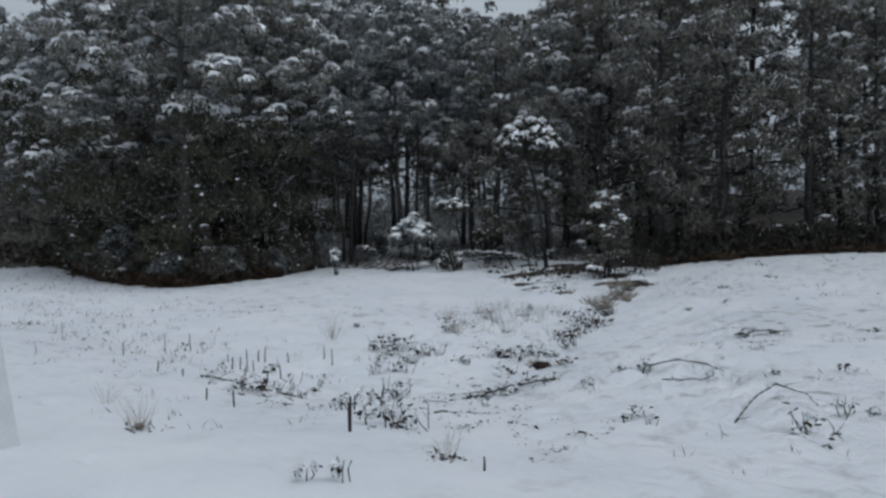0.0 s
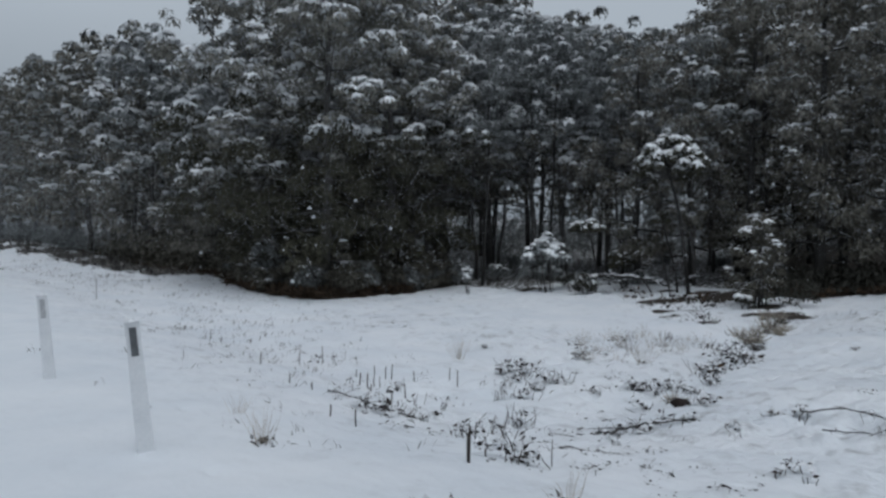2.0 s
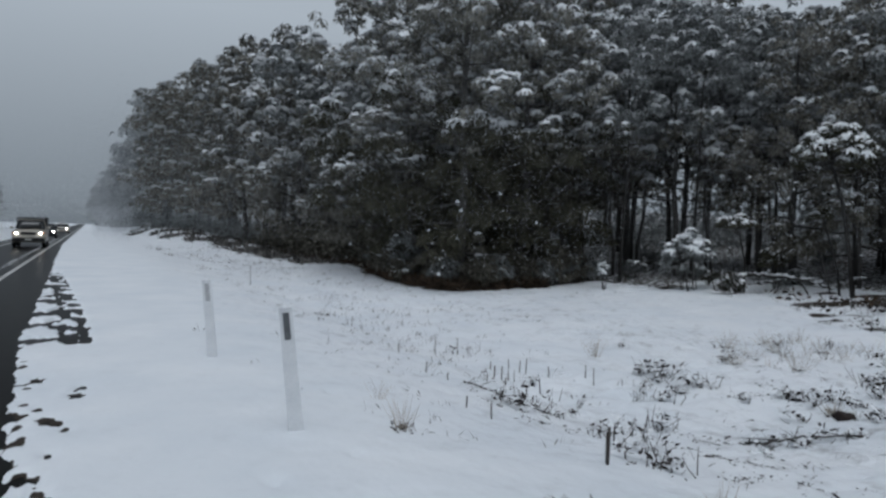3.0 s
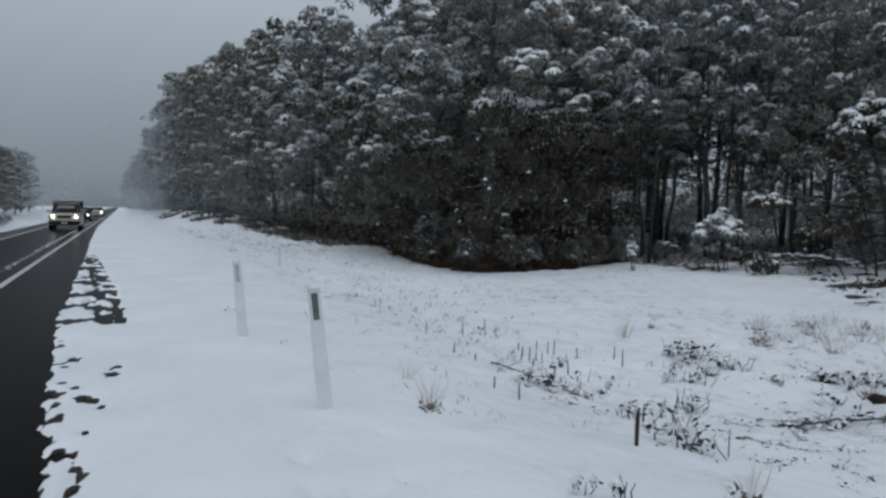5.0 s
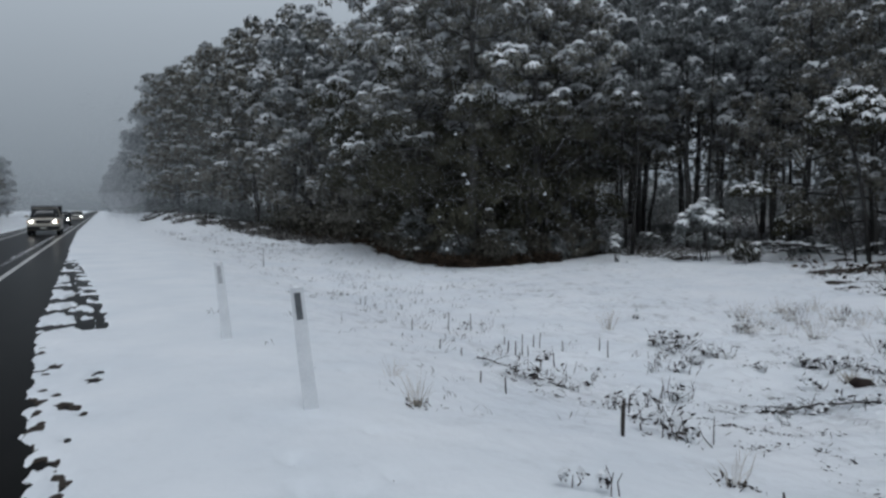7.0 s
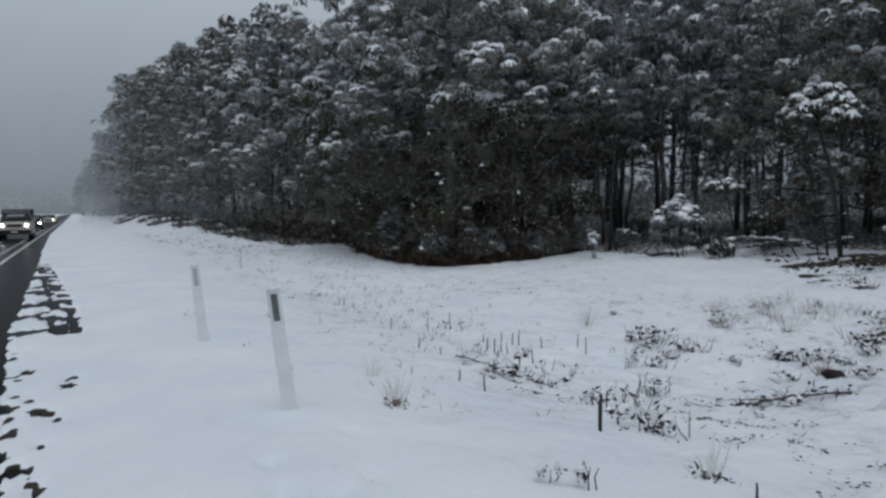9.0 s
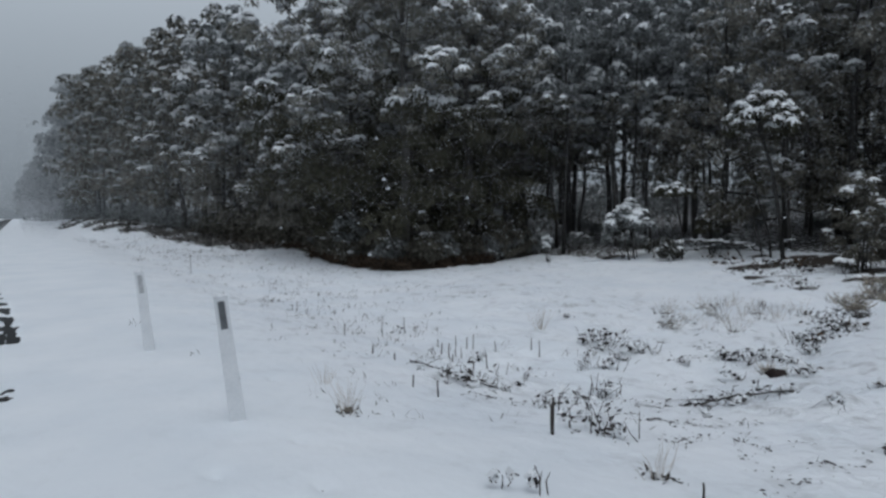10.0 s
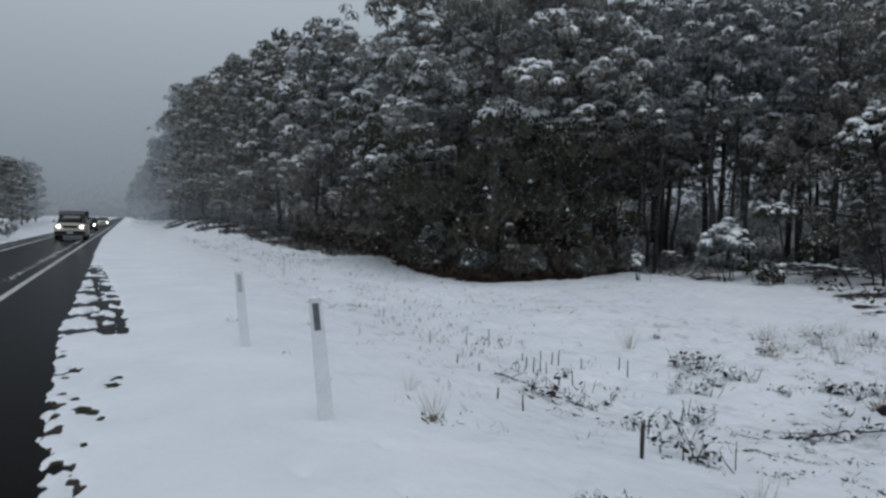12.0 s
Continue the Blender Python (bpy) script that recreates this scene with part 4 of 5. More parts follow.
# ---- fallen wood ----
def fallen_branch(points, r, label, seed, snow_on=True, twigs=0):
    rng = np.random.default_rng(seed)
    pts = np.array([(x, y, lie(x, y) + z) for x, y, z in points])
    fine = []
    for i in range(len(pts) - 1):
        for j in range(4):
            fine.append(pts[i] + (pts[i + 1] - pts[i]) * j / 4 + rng.normal(0, r * 0.5, 3))
    fine = np.array(fine + [pts[-1]])
    t = thing("fallen_branch", pose(*pts[0]), label, "branch", "fallen branches")
    s = Soup()
    s.tube(fine - pts[0], np.linspace(r, r * 0.45, len(fine)), 6)
    for i in range(twigs):
        b = fine[rng.integers(1, len(fine))] - pts[0]
        d = rng.normal(0, 1, 3) * np.array([1, 1, 0.35]) * rng.uniform(0.05, 0.2) * (r / 0.012) ** 0.6
        s.tube([b, b + d * 0.5 + rng.normal(0, 0.02, 3), b + d], [r * 0.45, r * 0.3, r * 0.15], 4)
    link_part("wood", s.mesh("wood", BARK, True), t)
    if snow_on:
        s = Soup()
        k = len(fine) * 6
        q = fine[rng.integers(0, len(fine), k)] - pts[0] + rng.normal(0, r, (k, 3)) * np.array([1, 1, 0.1]) + np.array([0, 0, r * 0.85])
        s.lumps(q, rng.uniform(0.6, 1.3, k) * r, 0.6, rng)
        tagged(link_part("snow", s.mesh("snow", SNOW_CLUMP, True), t, "line of snow along the top"), kind="stuff")
    return t


fallen_branch([(23.31, 18.3, 0.68), (23.74, 17.74, 0.69), (24.2, 17.11, 0.63), (24.68, 16.41, 0.47), (25.01, 15.89, 0.22)], 0.085, "long fallen trunk arched over the forest floor under snow", 41, True, 4)
fallen_branch([(23.5, 18.05, 0.38), (23.78, 17.69, 0.44), (24.05, 17.33, 0.53)], 0.055, "grey fallen limb lying under a larger one", 42, True, 3)
fallen_branch([(25.1, 15.75, 0.38), (25.31, 15.41, 0.57), (25.55, 15.0, 0.68)], 0.05, "broken dark limb raised off the ground under snow", 43, True, 2)
fallen_branch([(24.34, 16.92, 0.62), (24.46, 16.75, 0.35), (24.58, 16.55, -0.05)], 0.06, "dark prop of a fallen limb", 44, False, 1)
fallen_branch([(24.98, 15.95, -0.05), (24.87, 16.11, 0.84), (24.79, 16.24, 1.46), (24.66, 16.44, 1.98)], 0.035, "thin dead stem leaning among the trees", 48, False, 3)
fallen_branch([(6.29, 1.77, 0.0), (6.8, 1.75, 0.13), (7.48, 1.71, 0.16), (7.4, 1.4, 0.1), (7.24, 1.24, 0.02)], 0.011, "thin bowed branch poking out of the snow", 45, True, 4)
fallen_branch([(8.46, 3.56, 0.06), (8.74, 3.21, 0.1), (8.6, 2.8, 0.08), (8.5, 2.55, 0.03)], 0.011, "twiggy fallen branch half buried in snow", 46, False, 14)
fallen_branch([(7.9, 3.1, 0.02), (7.75, 2.9, 0.05), (7.9, 2.6, 0.04), (8.3, 2.6, 0.03)], 0.009, "twiggy fallen branch half buried in snow", 47, False, 12)
fallen_branch([(11.1, 3.15, 0.08), (11.4, 2.9, 0.1), (11.8, 2.58, 0.05)], 0.014, "twiggy fallen branch half buried in snow", 48, False, 8)
fallen_branch([(6.2, 4.85, 0.0), (6.5, 4.75, 0.06), (6.9, 4.68, 0.07), (7.3, 4.5, 0.05), (7.6, 4.5, 0.0)], 0.015, "broken branch lying beside the gully", 49, False, 40)
fallen_branch([(4.16, 7.35, 0.06), (4.25, 7.0, 0.08), (4.33, 6.6, 0.05), (4.6, 6.1, 0.0)], 0.012, "fallen branch along the foot of the bank", 50, True, 40)


# ---- weeds, grass and stalks poking through the snow ----
def grass_tuft(x, y, h, w, n, label, seed, mat=None, base=6, thick=1.0):
    """Blades bent outward, with a dark snow-free base."""
    rng = np.random.default_rng(seed)
    t = thing("grass_tuft", pose(x, y, land(x, y), 0, 0, rng.uniform(0, 360)), label, "grass tuft", "grass tufts in the snow")
    s = Soup()
    for i in range(n):
        a, f = rng.uniform(0, 6.28), rng.uniform(0.1, 1)
        d = np.array([math.cos(a), math.sin(a), 0])
        b = d * w * 0.18 * f
        hh = h * rng.uniform(0.45, 1.0)
        s.tube([b - np.array([0, 0, 0.03]), b + d * w * 0.25 * f + np.array([0, 0, hh * 0.5]), b + d * w * (0.14 + 0.3 * f) + rng.normal(0, 0.05 * w, 3) + np.array([0, 0, hh * 0.95])], [0.0022 * thick, 0.0019 * thick, 0.0008 * thick], 3)
    tagged(link_part("blade", s.mesh("blade", mat or STRAW), t), kind="stuff")
    if base:
        s = Soup()
        p = rng.normal(0, 1, (base * 5, 3)) * np.array([w * 0.14, w * 0.14, 0.01]) + np.array([0, 0, 0.012])
        s.leaves(p, rng.normal(0, 1, (base * 5, 3)) * np.array([1, 1, 0.5]), rng.uniform(0.03, 0.08, base * 5), rng.uniform(0.005, 0.014, base * 5), rng)
        tagged(link_part("dead_base", s.mesh("dead_base", STALK), t, "dark rotted base of the tuft"), kind="stuff")
    return t


def weed(x, y, w, h, label, seed, n=60, mat=None, big=1.0):
    """Dark dead herb: short stems with curled leaves, some snow between."""
    rng = np.random.default_rng(seed)
    t = thing("weed", pose(x, y, land(x, y), 0, 0, rng.uniform(0, 360)), label, "weed", "dead weeds in the snow")
    s, l, c = Soup(), Soup(), Soup()
    for i in range(max(4, n // 12)):
        b = np.array([rng.normal(0, w * 0.24), rng.normal(0, w * 0.22), -0.03])
        e = b * 1.1 + np.array([rng.normal(0, 0.16 * w), rng.normal(0, 0.16 * w), h * rng.uniform(0.3, 1.0) + 0.03])
        s.tube([b, (b + e) / 2 + rng.normal(0, 0.02, 3), e], [0.006, 0.005, 0.003], 3)
    heads = rng.normal(0, 1, (max(2, n // 22), 3)) * np.array([w * 0.27, w * 0.25, 0]) + np.array([0, 0, 1]) * rng.uniform(0.1, 0.75, (max(2, n // 22), 1)) * h
    k = max(6, n // (5 if w < 1 else 7))
    p = heads[rng.integers(0, len(heads), k)] + rng.normal(0, 1, (k, 3)) * np.array([0.09 * w, 0.09 * w, 0.14 * h]) + np.array([0, 0, 0.012])
    p[:, 2] = np.maximum(p[:, 2], 0.008)
    length = rng.uniform(0.04, 0.115, k) * (0.45 + w) * (0.75 + 0.25 * big)
    l.leaves(p, rng.normal(0, 1, (k, 3)) * np.array([1, 1, 0.45]) + np.array([0, 0, -0.1]), length, length * rng.uniform(0.15, 0.30, k), rng)
    q = max(3, n // 8)
    c.lumps(heads[rng.integers(0, len(heads), q)] + rng.normal(0, 1, (q, 3)) * np.array([0.1 * w, 0.1 * w, 0.02]) + np.array([0, 0, 0.03]), rng.uniform(0.02, 0.045, q), 0.6, rng)
    tagged(link_part("stem", s.mesh("stem", STALK), t), kind="stuff")
    tagged(link_part("leaf", l.mesh("leaf", mat or WEED_LEAF), t), kind="stuff")
    tagged(link_part("snow", c.mesh("snow", SNOW_CLUMP, True), t, "specks of snow on the stems"), kind="stuff")
    return t


def stalk(x, y, h, seed, r=0.009):
    rng = np.random.default_rng(seed)
    s = Soup()
    e = np.array([rng.normal(0, 0.06) * h, rng.normal(0, 0.06) * h, h])
    s.tube([(0, 0, -0.05), e * 0.55 + rng.normal(0, 0.004, 3), e], [r, r * 0.9, r * 0.75], 5)
    ob = new("stalk", s.mesh("stalk", STALK, True))
    ob.matrix_basis = pose(x, y, land(x, y))
    return tagged(ob, "short dead stalk standing up out of the snow", "stalk", "dead stalks in the snow")


for i, (x, y, h) in enumerate(((5.31, 14.54, 0.22), (5.22, 14.6, 0.16), (4.54, 10.19, 0.20), (5.68, 11.09, 0.24), (6.07, 10.95, 0.32), (4.13, 8.36, 0.14), (5.85, 9.43, 0.14), (6.13, 9.32, 0.16), (6.25, 9.0, 0.25), (6.38, 8.55, 0.18), (6.94, 8.37, 0.2), (6.92, 8.14, 0.27), (3.47, 6.07, 0.12), (3.51, 5.63, 0.17), (4.21, 7.85, 0.15), (4.37, 4.84, 0.17), (4.01, 4.29, 0.08), (4.38, 4.49, 0.11), (5.93, 5.76, 0.18), (5.86, 5.95, 0.16), (3.57, 2.64, 0.1))):
    stalk(x, y, h, 300 + i)
stalk(3.67, 4.14, 0.30, 330, 0.014)
stalk(3.72, 4.20, 0.24, 331, 0.012)
stalk(5.46, 26.12, 0.72, 332, 0.012)

DRY = "dry straw-coloured grass tuft with a dark base in snow"
grass_tuft(2.36, 5.23, 0.32, 0.34, 26, DRY, 401, None, 9)
grass_tuft(3.61, 3.03, 0.30, 0.4, 14, DRY, 402, None, 8)
grass_tuft(2.62, 6.4, 0.22, 0.3, 14, "sparse pale grass tuft in snow", 403, None, 0)
grass_tuft(8.35, 9.8, 0.5, 0.5, 36, "sparse pale grass tuft in snow", 404, None, 0)
weed(2.62, 3.11, 0.16, 0.24, "small dark leafy weed in snow", 405, 50)
weed(2.49, 3.27, 0.14, 0.13, "small dark leafy weed in snow", 406, 30)
weed(8.23, 8.1, 0.75, 0.32, "dark sprawling dead weed in snow", 407, 420, None, 1.35)
weed(8.24, 7.3, 0.5, 0.2, "dark sprawling dead weed in snow", 408, 210, None, 1.35)
weed(7.1, 6.9, 0.4, 0.2, "dark sprawling dead weed in snow", 409, 150, None, 1.5)
weed(6.67, 6.9, 0.2, 0.3, "thin upright dead weed in snow", 410, 90)
weed(4.34, 4.42, 0.5, 0.3, "dead weed tangled with grass in the ditch", 411, 110)
weed(4.2, 3.98, 0.4, 0.22, "dead weed tangled with grass in the ditch", 412, 80)
weed(5.0, 5.4, 0.5, 0.22, "dead weed tangled with grass in the ditch", 413, 90)
weed(4.5, 6.3, 0.6, 0.2, "dead weed tangled with grass in the ditch", 414, 100)
weed(4.3, 6.7, 0.5, 0.2, "dead weed tangled with grass in the ditch", 415, 90)
weed(4.62, 5.9, 0.4, 0.16, "dead weed tangled with grass in the ditch", 416, 60)
weed(6.2, 11.0, 0.7, 0.26, "dead weed tangled with grass in the ditch", 417, 60)
weed(9.12, 6.33, 0.5, 0.16, "dark weed beside the gully", 418, 200, None, 1.5)
weed(9.52, 6.16, 0.6, 0.18, "dark weed beside the gully", 419, 230, None, 1.5)
weed(11.53, 6.4, 0.8, 0.25, "dark weed beside the gully", 420, 300, None, 1.7)
weed(6.27, 1.15, 0.45, 0.2, "dark clump of dead weed in snow", 421, 150, BRACKEN)
weed(7.15, 1.04, 0.3, 0.16, "dark clump of dead weed in snow", 422, 60)
weed(6.06, 2.66, 0.3, 0.14, "dark clump of dead weed in snow", 423, 110)
weed(5.89, 2.44, 0.16, 0.07, "dark clump of dead weed in snow", 424, 30)
weed(8.46, 3.56, 0.3, 0.2, "dark clump of dead weed in snow", 425, 110)
weed(7.2, 3.74, 0.2, 0.1, "dark clump of dead weed in snow", 426, 40)
weed(8.45, 1.95, 0.25, 0.09, "dark clump of dead weed in snow", 427, 50)
weed(9.16, 1.36, 0.4, 0.09, "dark clump of dead weed in snow", 428, 60)
weed(11.16, 3.1, 0.3, 0.16, "dark clump of dead weed in snow", 429, 90)
weed(7.44, 0.8, 0.2, 0.09, "dark clump of dead weed in snow", 430, 40)
weed(15.73, 4.77, 0.5, 0.12, "dark clump of dead weed in snow", 431, 40)
weed(25.2, 6.53, 0.9, 0.2, "dark clump of dead weed in snow", 432, 50)
weed(26.9, 4.37, 1.2, 0.25, "dark clump of dead weed in snow", 433, 60)
weed(20.5, 13.4, 1.2, 0.3, "dark clump of dead weed in snow", 434, 160, None, 1.8)
weed(21.6, 12.6, 1.3, 0.3, "dark clump of dead weed in snow", 437, 180, None, 1.8)
weed(22.6, 15.6, 1.6, 0.2, "dark clump of dead weed in snow", 438, 160, BRACKEN, 1.8)
weed(24.0, 17.4, 1.8, 0.25, "dark clump of dead weed in snow", 439, 160, BRACKEN, 1.8)
weed(17.9, 10.3, 1.0, 0.25, "dark clump of dead weed in snow", 435, 130, None, 2.2)
weed(23.2, 13.6, 2.2, 0.25, "dark patch of fallen leaves and weed beneath a sapling", 436, 420, BRACKEN, 1.8)
gr = np.random.default_rng(66)
for i, (x, y, w, h) in enumerate(((6.35, 4.8, 0.45, 0.09), (6.8, 4.72, 0.5, 0.1), (7.2, 4.6, 0.5, 0.1), (7.6, 4.55, 0.4, 0.1), (8.1, 5.5, 0.4, 0.12), (8.75, 5.0, 0.4, 0.08), (8.4, 4.85, 0.3, 0.08))):
    weed(x, y, w, h, "flattened dead weed and twigs beside the gully", 480 + i, 90, None, 1.4)
for i, (x, y, w, h) in enumerate(((13.48, 7.65, 0.5, 0.2), (13.25, 7.30, 0.6, 0.25), (14.20, 7.45, 0.5, 0.25), (15.03, 7.36, 0.35, 0.2), (11.9, 6.75, 0.5, 0.15), (10.91, 8.83, 0.35, 0.2), (10.3, 8.5, 0.22, 0.1), (8.21, 6.42, 0.2, 0.1), (7.60, 7.08, 0.35, 0.15), (7.39, 7.50, 0.14, 0.2), (17.82, 11.54, 0.5, 0.15), (18.97, 11.09, 0.7, 0.15), (13.1, 9.46, 0.3, 0.15), (13.9, 8.84, 0.3, 0.25), (9.61, 10.48, 0.25, 0.08), (8.26, 3.81, 0.22, 0.08), (11.62, 2.74, 0.3, 0.08), (5.99, 5.84, 0.4, 0.25), (14.6, 5.2, 0.2, 0.06), (12.9, 1.5, 0.3, 0.08), (19.4, 6.0, 0.4, 0.1), (22.0, 5.4, 0.4, 0.1))):
    weed(x, y, w, h, "small dark dead weed in snow", 600 + i, int(60 + 160 * w), BRACKEN if i % 3 == 0 else None, 1.2)
for i, (x, y, w, h) in enumerate(((10.52, 5.83, 0.4, 0.14), (11.1, 6.25, 0.45, 0.16), (12.25, 6.7, 0.5, 0.2), (12.6, 6.4, 0.55, 0.2), (13.15, 6.55, 0.6, 0.22), (13.4, 6.95, 0.5, 0.2), (9.5, 5.6, 0.25, 0.1), (8.97, 5.1, 0.25, 0.12), (9.9, 6.0, 0.2, 0.08))):
    weed(x, y, w, h, "dark weed in the gully's snowy bed", 640 + i, int(80 + 260 * w), BRACKEN if i % 3 == 1 else None, 1.6)
# thicket of dead weed and stalks along the ditch
for i in range(18):
    f = gr.uniform(0, 1)
    x, y = 4.0 + 1.9 * f + gr.normal(0, 0.28), 3.9 + 5.2 * f + gr.normal(0, 0.35)
    if i % 2:
        weed(x, y, gr.uniform(0.15, 0.4), gr.uniform(0.08, 0.2), "dark dead weed in the snowy ditch", 500 + i, int(gr.integers(20, 50)), None, 1.5)
    else:
        stalk(x, y, gr.uniform(0.08, 0.22), 530 + i, gr.uniform(0.007, 0.012))
for i in range(17):
    f = i / 16
    grass_tuft(15.1 + 6.0 * f + gr.normal(0, 0.25), 7.4 + 2.3 * f + gr.normal(0, 0.2), gr.uniform(0.2, 0.36), gr.uniform(0.45, 0.75), 60, "brown dead grass clump along the gully", 440 + i, GREY_BRACKEN if i % 3 == 0 else STRAW, 8, 2.2)
for i, (x, y) in enumerate(((10.2, 8.3), (11.4, 9.4), (11.5, 8.9), (12.2, 8.9), (13.0, 8.4), (10.8, 7.4), (12.8, 9.6))):
    grass_tuft(x, y, gr.uniform(0.3, 0.5), gr.uniform(0.5, 0.9), 30, "sparse pale grass tuft in snow", 460 + i, None, 5)
for i in range(20):
    x, y = gr.uniform(10.4, 14.6), gr.uniform(7.9, 10.0)
    grass_tuft(x, y, gr.uniform(0.22, 0.45), gr.uniform(0.25, 0.55), 9, "sparse grey dead grass standing in snow", 700 + i, GREY_BRACKEN if i % 4 == 0 else STRAW, 2 if i % 4 == 0 else 0, 1.3)


def stubble():
    """Uncountable grass tips and bits of dead leaf all over the field."""
    rng = np.random.default_rng(77)
    g = Soup()
    spots = []
    while len(spots) < 620:
        k = rng.random()
        if k < 0.2:
            y = rng.uniform(3.5, 22)
            x = 4.2 + (y - 4) * 0.16 + rng.normal(0, 1.3)
        elif k < 0.5:
            x, y = rng.uniform(4, 24), rng.uniform(0, 20)
            if noise.noise(Vector((x * 0.35, y * 0.35, 2))) < 0.1 or (math.hypot(x, y) > 10 and bearing(x, y) < 50 and x > 6.5):
                continue
        else:
            y = rng.uniform(14, 60)
            x = rng.uniform(4, wood_edge(y) - 0.3) if wood_edge(y) < 14 else rng.uniform(6, 11)
            if rng.random() > 0.7 - 0.3 * noise.noise(Vector((x, y, 0))):
                continue
        spots.append((x, y))
    for x, y in spots:
        k = int(rng.integers(3, 9))
        d = math.hypot(x, y)
        p = np.array([x, y, land(x, y)]) + rng.normal(0, 1, (k, 3)) * np.array([0.06, 0.06, 0.004]) * (0.6 + d / 14)
        axis = rng.normal(0, 0.5, (k, 3)) + np.array([0, 0, 0.8])
        g.leaves(p, axis, rng.uniform(0.03, 0.15, k) * (0.7 + d / 40), rng.uniform(0.002, 0.006, k) * (0.7 + d / 25), rng)
    return tagged(new("stubble", g.mesh("stubble", STALK)), "grass tips and dead leaves poking through the snow", "stubble", kind="stuff")


stubble()


def leaf_bits():
    """Fallen leaves and grass just under the surface of the snow, in small smudges."""
    rng = np.random.default_rng(78)
    g = Soup()
    made = 0
    while made < 130:
        x, y = rng.uniform(3.9, 13), rng.uniform(2.5, 11)
        if noise.noise(Vector((x * 0.3, y * 0.3, 12))) < rng.uniform(-0.3, 0.3) or (math.hypot(x, y) > 9 and bearing(x, y) < 50):
            continue
        made += 1
        k = int(rng.integers(4, 26))
        w = rng.uniform(0.025, 0.11)
        xy = np.array([x, y]) + rng.normal(0, 1, (k, 2)) * np.array([w, w])
        p = np.array([(a, b, land(a, b) + 0.003) for a, b in xy])
        g.leaves(p, rng.normal(0, 1, (k, 3)) * np.array([1, 1, 0.25]), rng.uniform(0.02, 0.06, k), rng.uniform(0.003, 0.010, k), rng)
    return tagged(new("leaf_litter", g.mesh("leaf_litter", WEED_LEAF)), "small dead leaves and grass bits showing through snow", "leaf litter", kind="stuff")


leaf_bits()


def soil_stone(x, y, w, label):
    bm = bmesh.new()
    bmesh.ops.create_icosphere(bm, subdivisions=3, radius=w / 2)
    for v in bm.verts:
        v.co.z *= 0.6
        v.co *= 1 + 0.6 * noise.noise(v.co * 3.2 / w) + 0.25 * noise.noise(v.co * 8 / w)
    me = bpy.data.meshes.new("stone")
    for f in bm.faces:
        f.smooth = True
    bm.to_mesh(me)
    bm.free()
    me.materials.append(surface("red_stone", (0.012, 0.009, 0.008), (0.05, 0.034, 0.03), 0.85, 9, 60, 0.5, 0.01))
    ob = tagged(new("stone", me), label, "stone")
    ob.matrix_basis = pose(x, y, land(x, y) + w * 0.02, 14, 6, 40)
    return ob


grass_tuft(8.85, 5.55, 0.16, 0.5, 60, "flattened pale grass mound beside a stone", 470, STRAW, 10, 1.6)
soil_stone(8.56, 5.20, 0.25, "dark red-brown stone showing through snow in the gully")


# ---- cars coming along the wet road, headlights on ----
def glow(name, colour, strength):
    m, n, l, b = node_material(name)
    b.inputs["Base Color"].default_value = (*colour, 1)
    b.inputs["Emission Color"].default_value = (*colour, 1)
    b.inputs["Emission Strength"].default_value = strength
    return m


def paint(name, colour):
    m = surface(name, tuple(c * 0.8 for c in colour), colour, 0.35, 3, 40, 0.03, 0.003, spec=0.5)
    m.node_tree.nodes["Principled BSDF"].inputs["Coat Weight"].default_value = 0.0
    return m


HEADLIGHT = glow("headlight_glow", (1.0, 0.93, 0.80), 25.0)
GLASS_DARK = surface("car_glass", (0.012, 0.014, 0.016), (0.03, 0.033, 0.036), 0.08, 2, 20, 0, spec=0.6)
RUBBER = surface("tyre_rubber", (0.012, 0.012, 0.012), (0.03, 0.03, 0.03), 0.85, 10, 60, 0.2, 0.005)
TRIM = surface("black_trim", (0.012, 0.012, 0.013), (0.03, 0.03, 0.032), 0.6, 10, 60, 0.1, 0.003)
STEEL = surface("wheel_rim", (0.25, 0.25, 0.26), (0.5, 0.5, 0.51), 0.35, 10, 60, 0.05, 0.003, metal=0.8)
PLATE = surface("number_plate", (0.5, 0.5, 0.46), (0.75, 0.74, 0.68), 0.5, 10, 60, 0.05, 0.002)
ORANGE = surface("indicator", (0.5, 0.18, 0.03), (0.7, 0.28, 0.05), 0.3, 10, 60, 0)


def loft(bm, profile, half, inset, top_narrow=0.0):
    """A body from a side outline (y, z) across the width; the flanks are drawn in a little and narrow towards the top."""
    z_lo, z_hi = min(p[1] for p in profile), max(p[1] for p in profile)
    cy = sum(p[0] for p in profile) / len(profile)
    rings = []
    for u, shrink in ((-1.0, inset), (-0.94, inset * 0.25), (-0.6, 0.0), (0.6, 0.0), (0.94, inset * 0.25), (1.0, inset)):
        ring = []
        for y, z in profile:
            f = (z - z_lo) / (z_hi - z_lo)
            yy = cy + (y - cy) * (1 - shrink * 0.5)
            zz = z - shrink * f * (z_hi - z_lo) * 0.6
            ring.append(bm.verts.new((u * half * (1 - top_narrow * f), yy, zz)))
        rings.append(ring)
    n = len(profile)
    for a, b in zip(rings, rings[1:]):
        for i in range(n):
            bm.faces.new((a[i], a[(i + 1) % n], b[(i + 1) % n], b[i]))
    bm.faces.new(rings[0])
    bm.faces.new(rings[-1][::-1])
    bmesh.ops.recalc_face_normals(bm, faces=bm.faces[:])


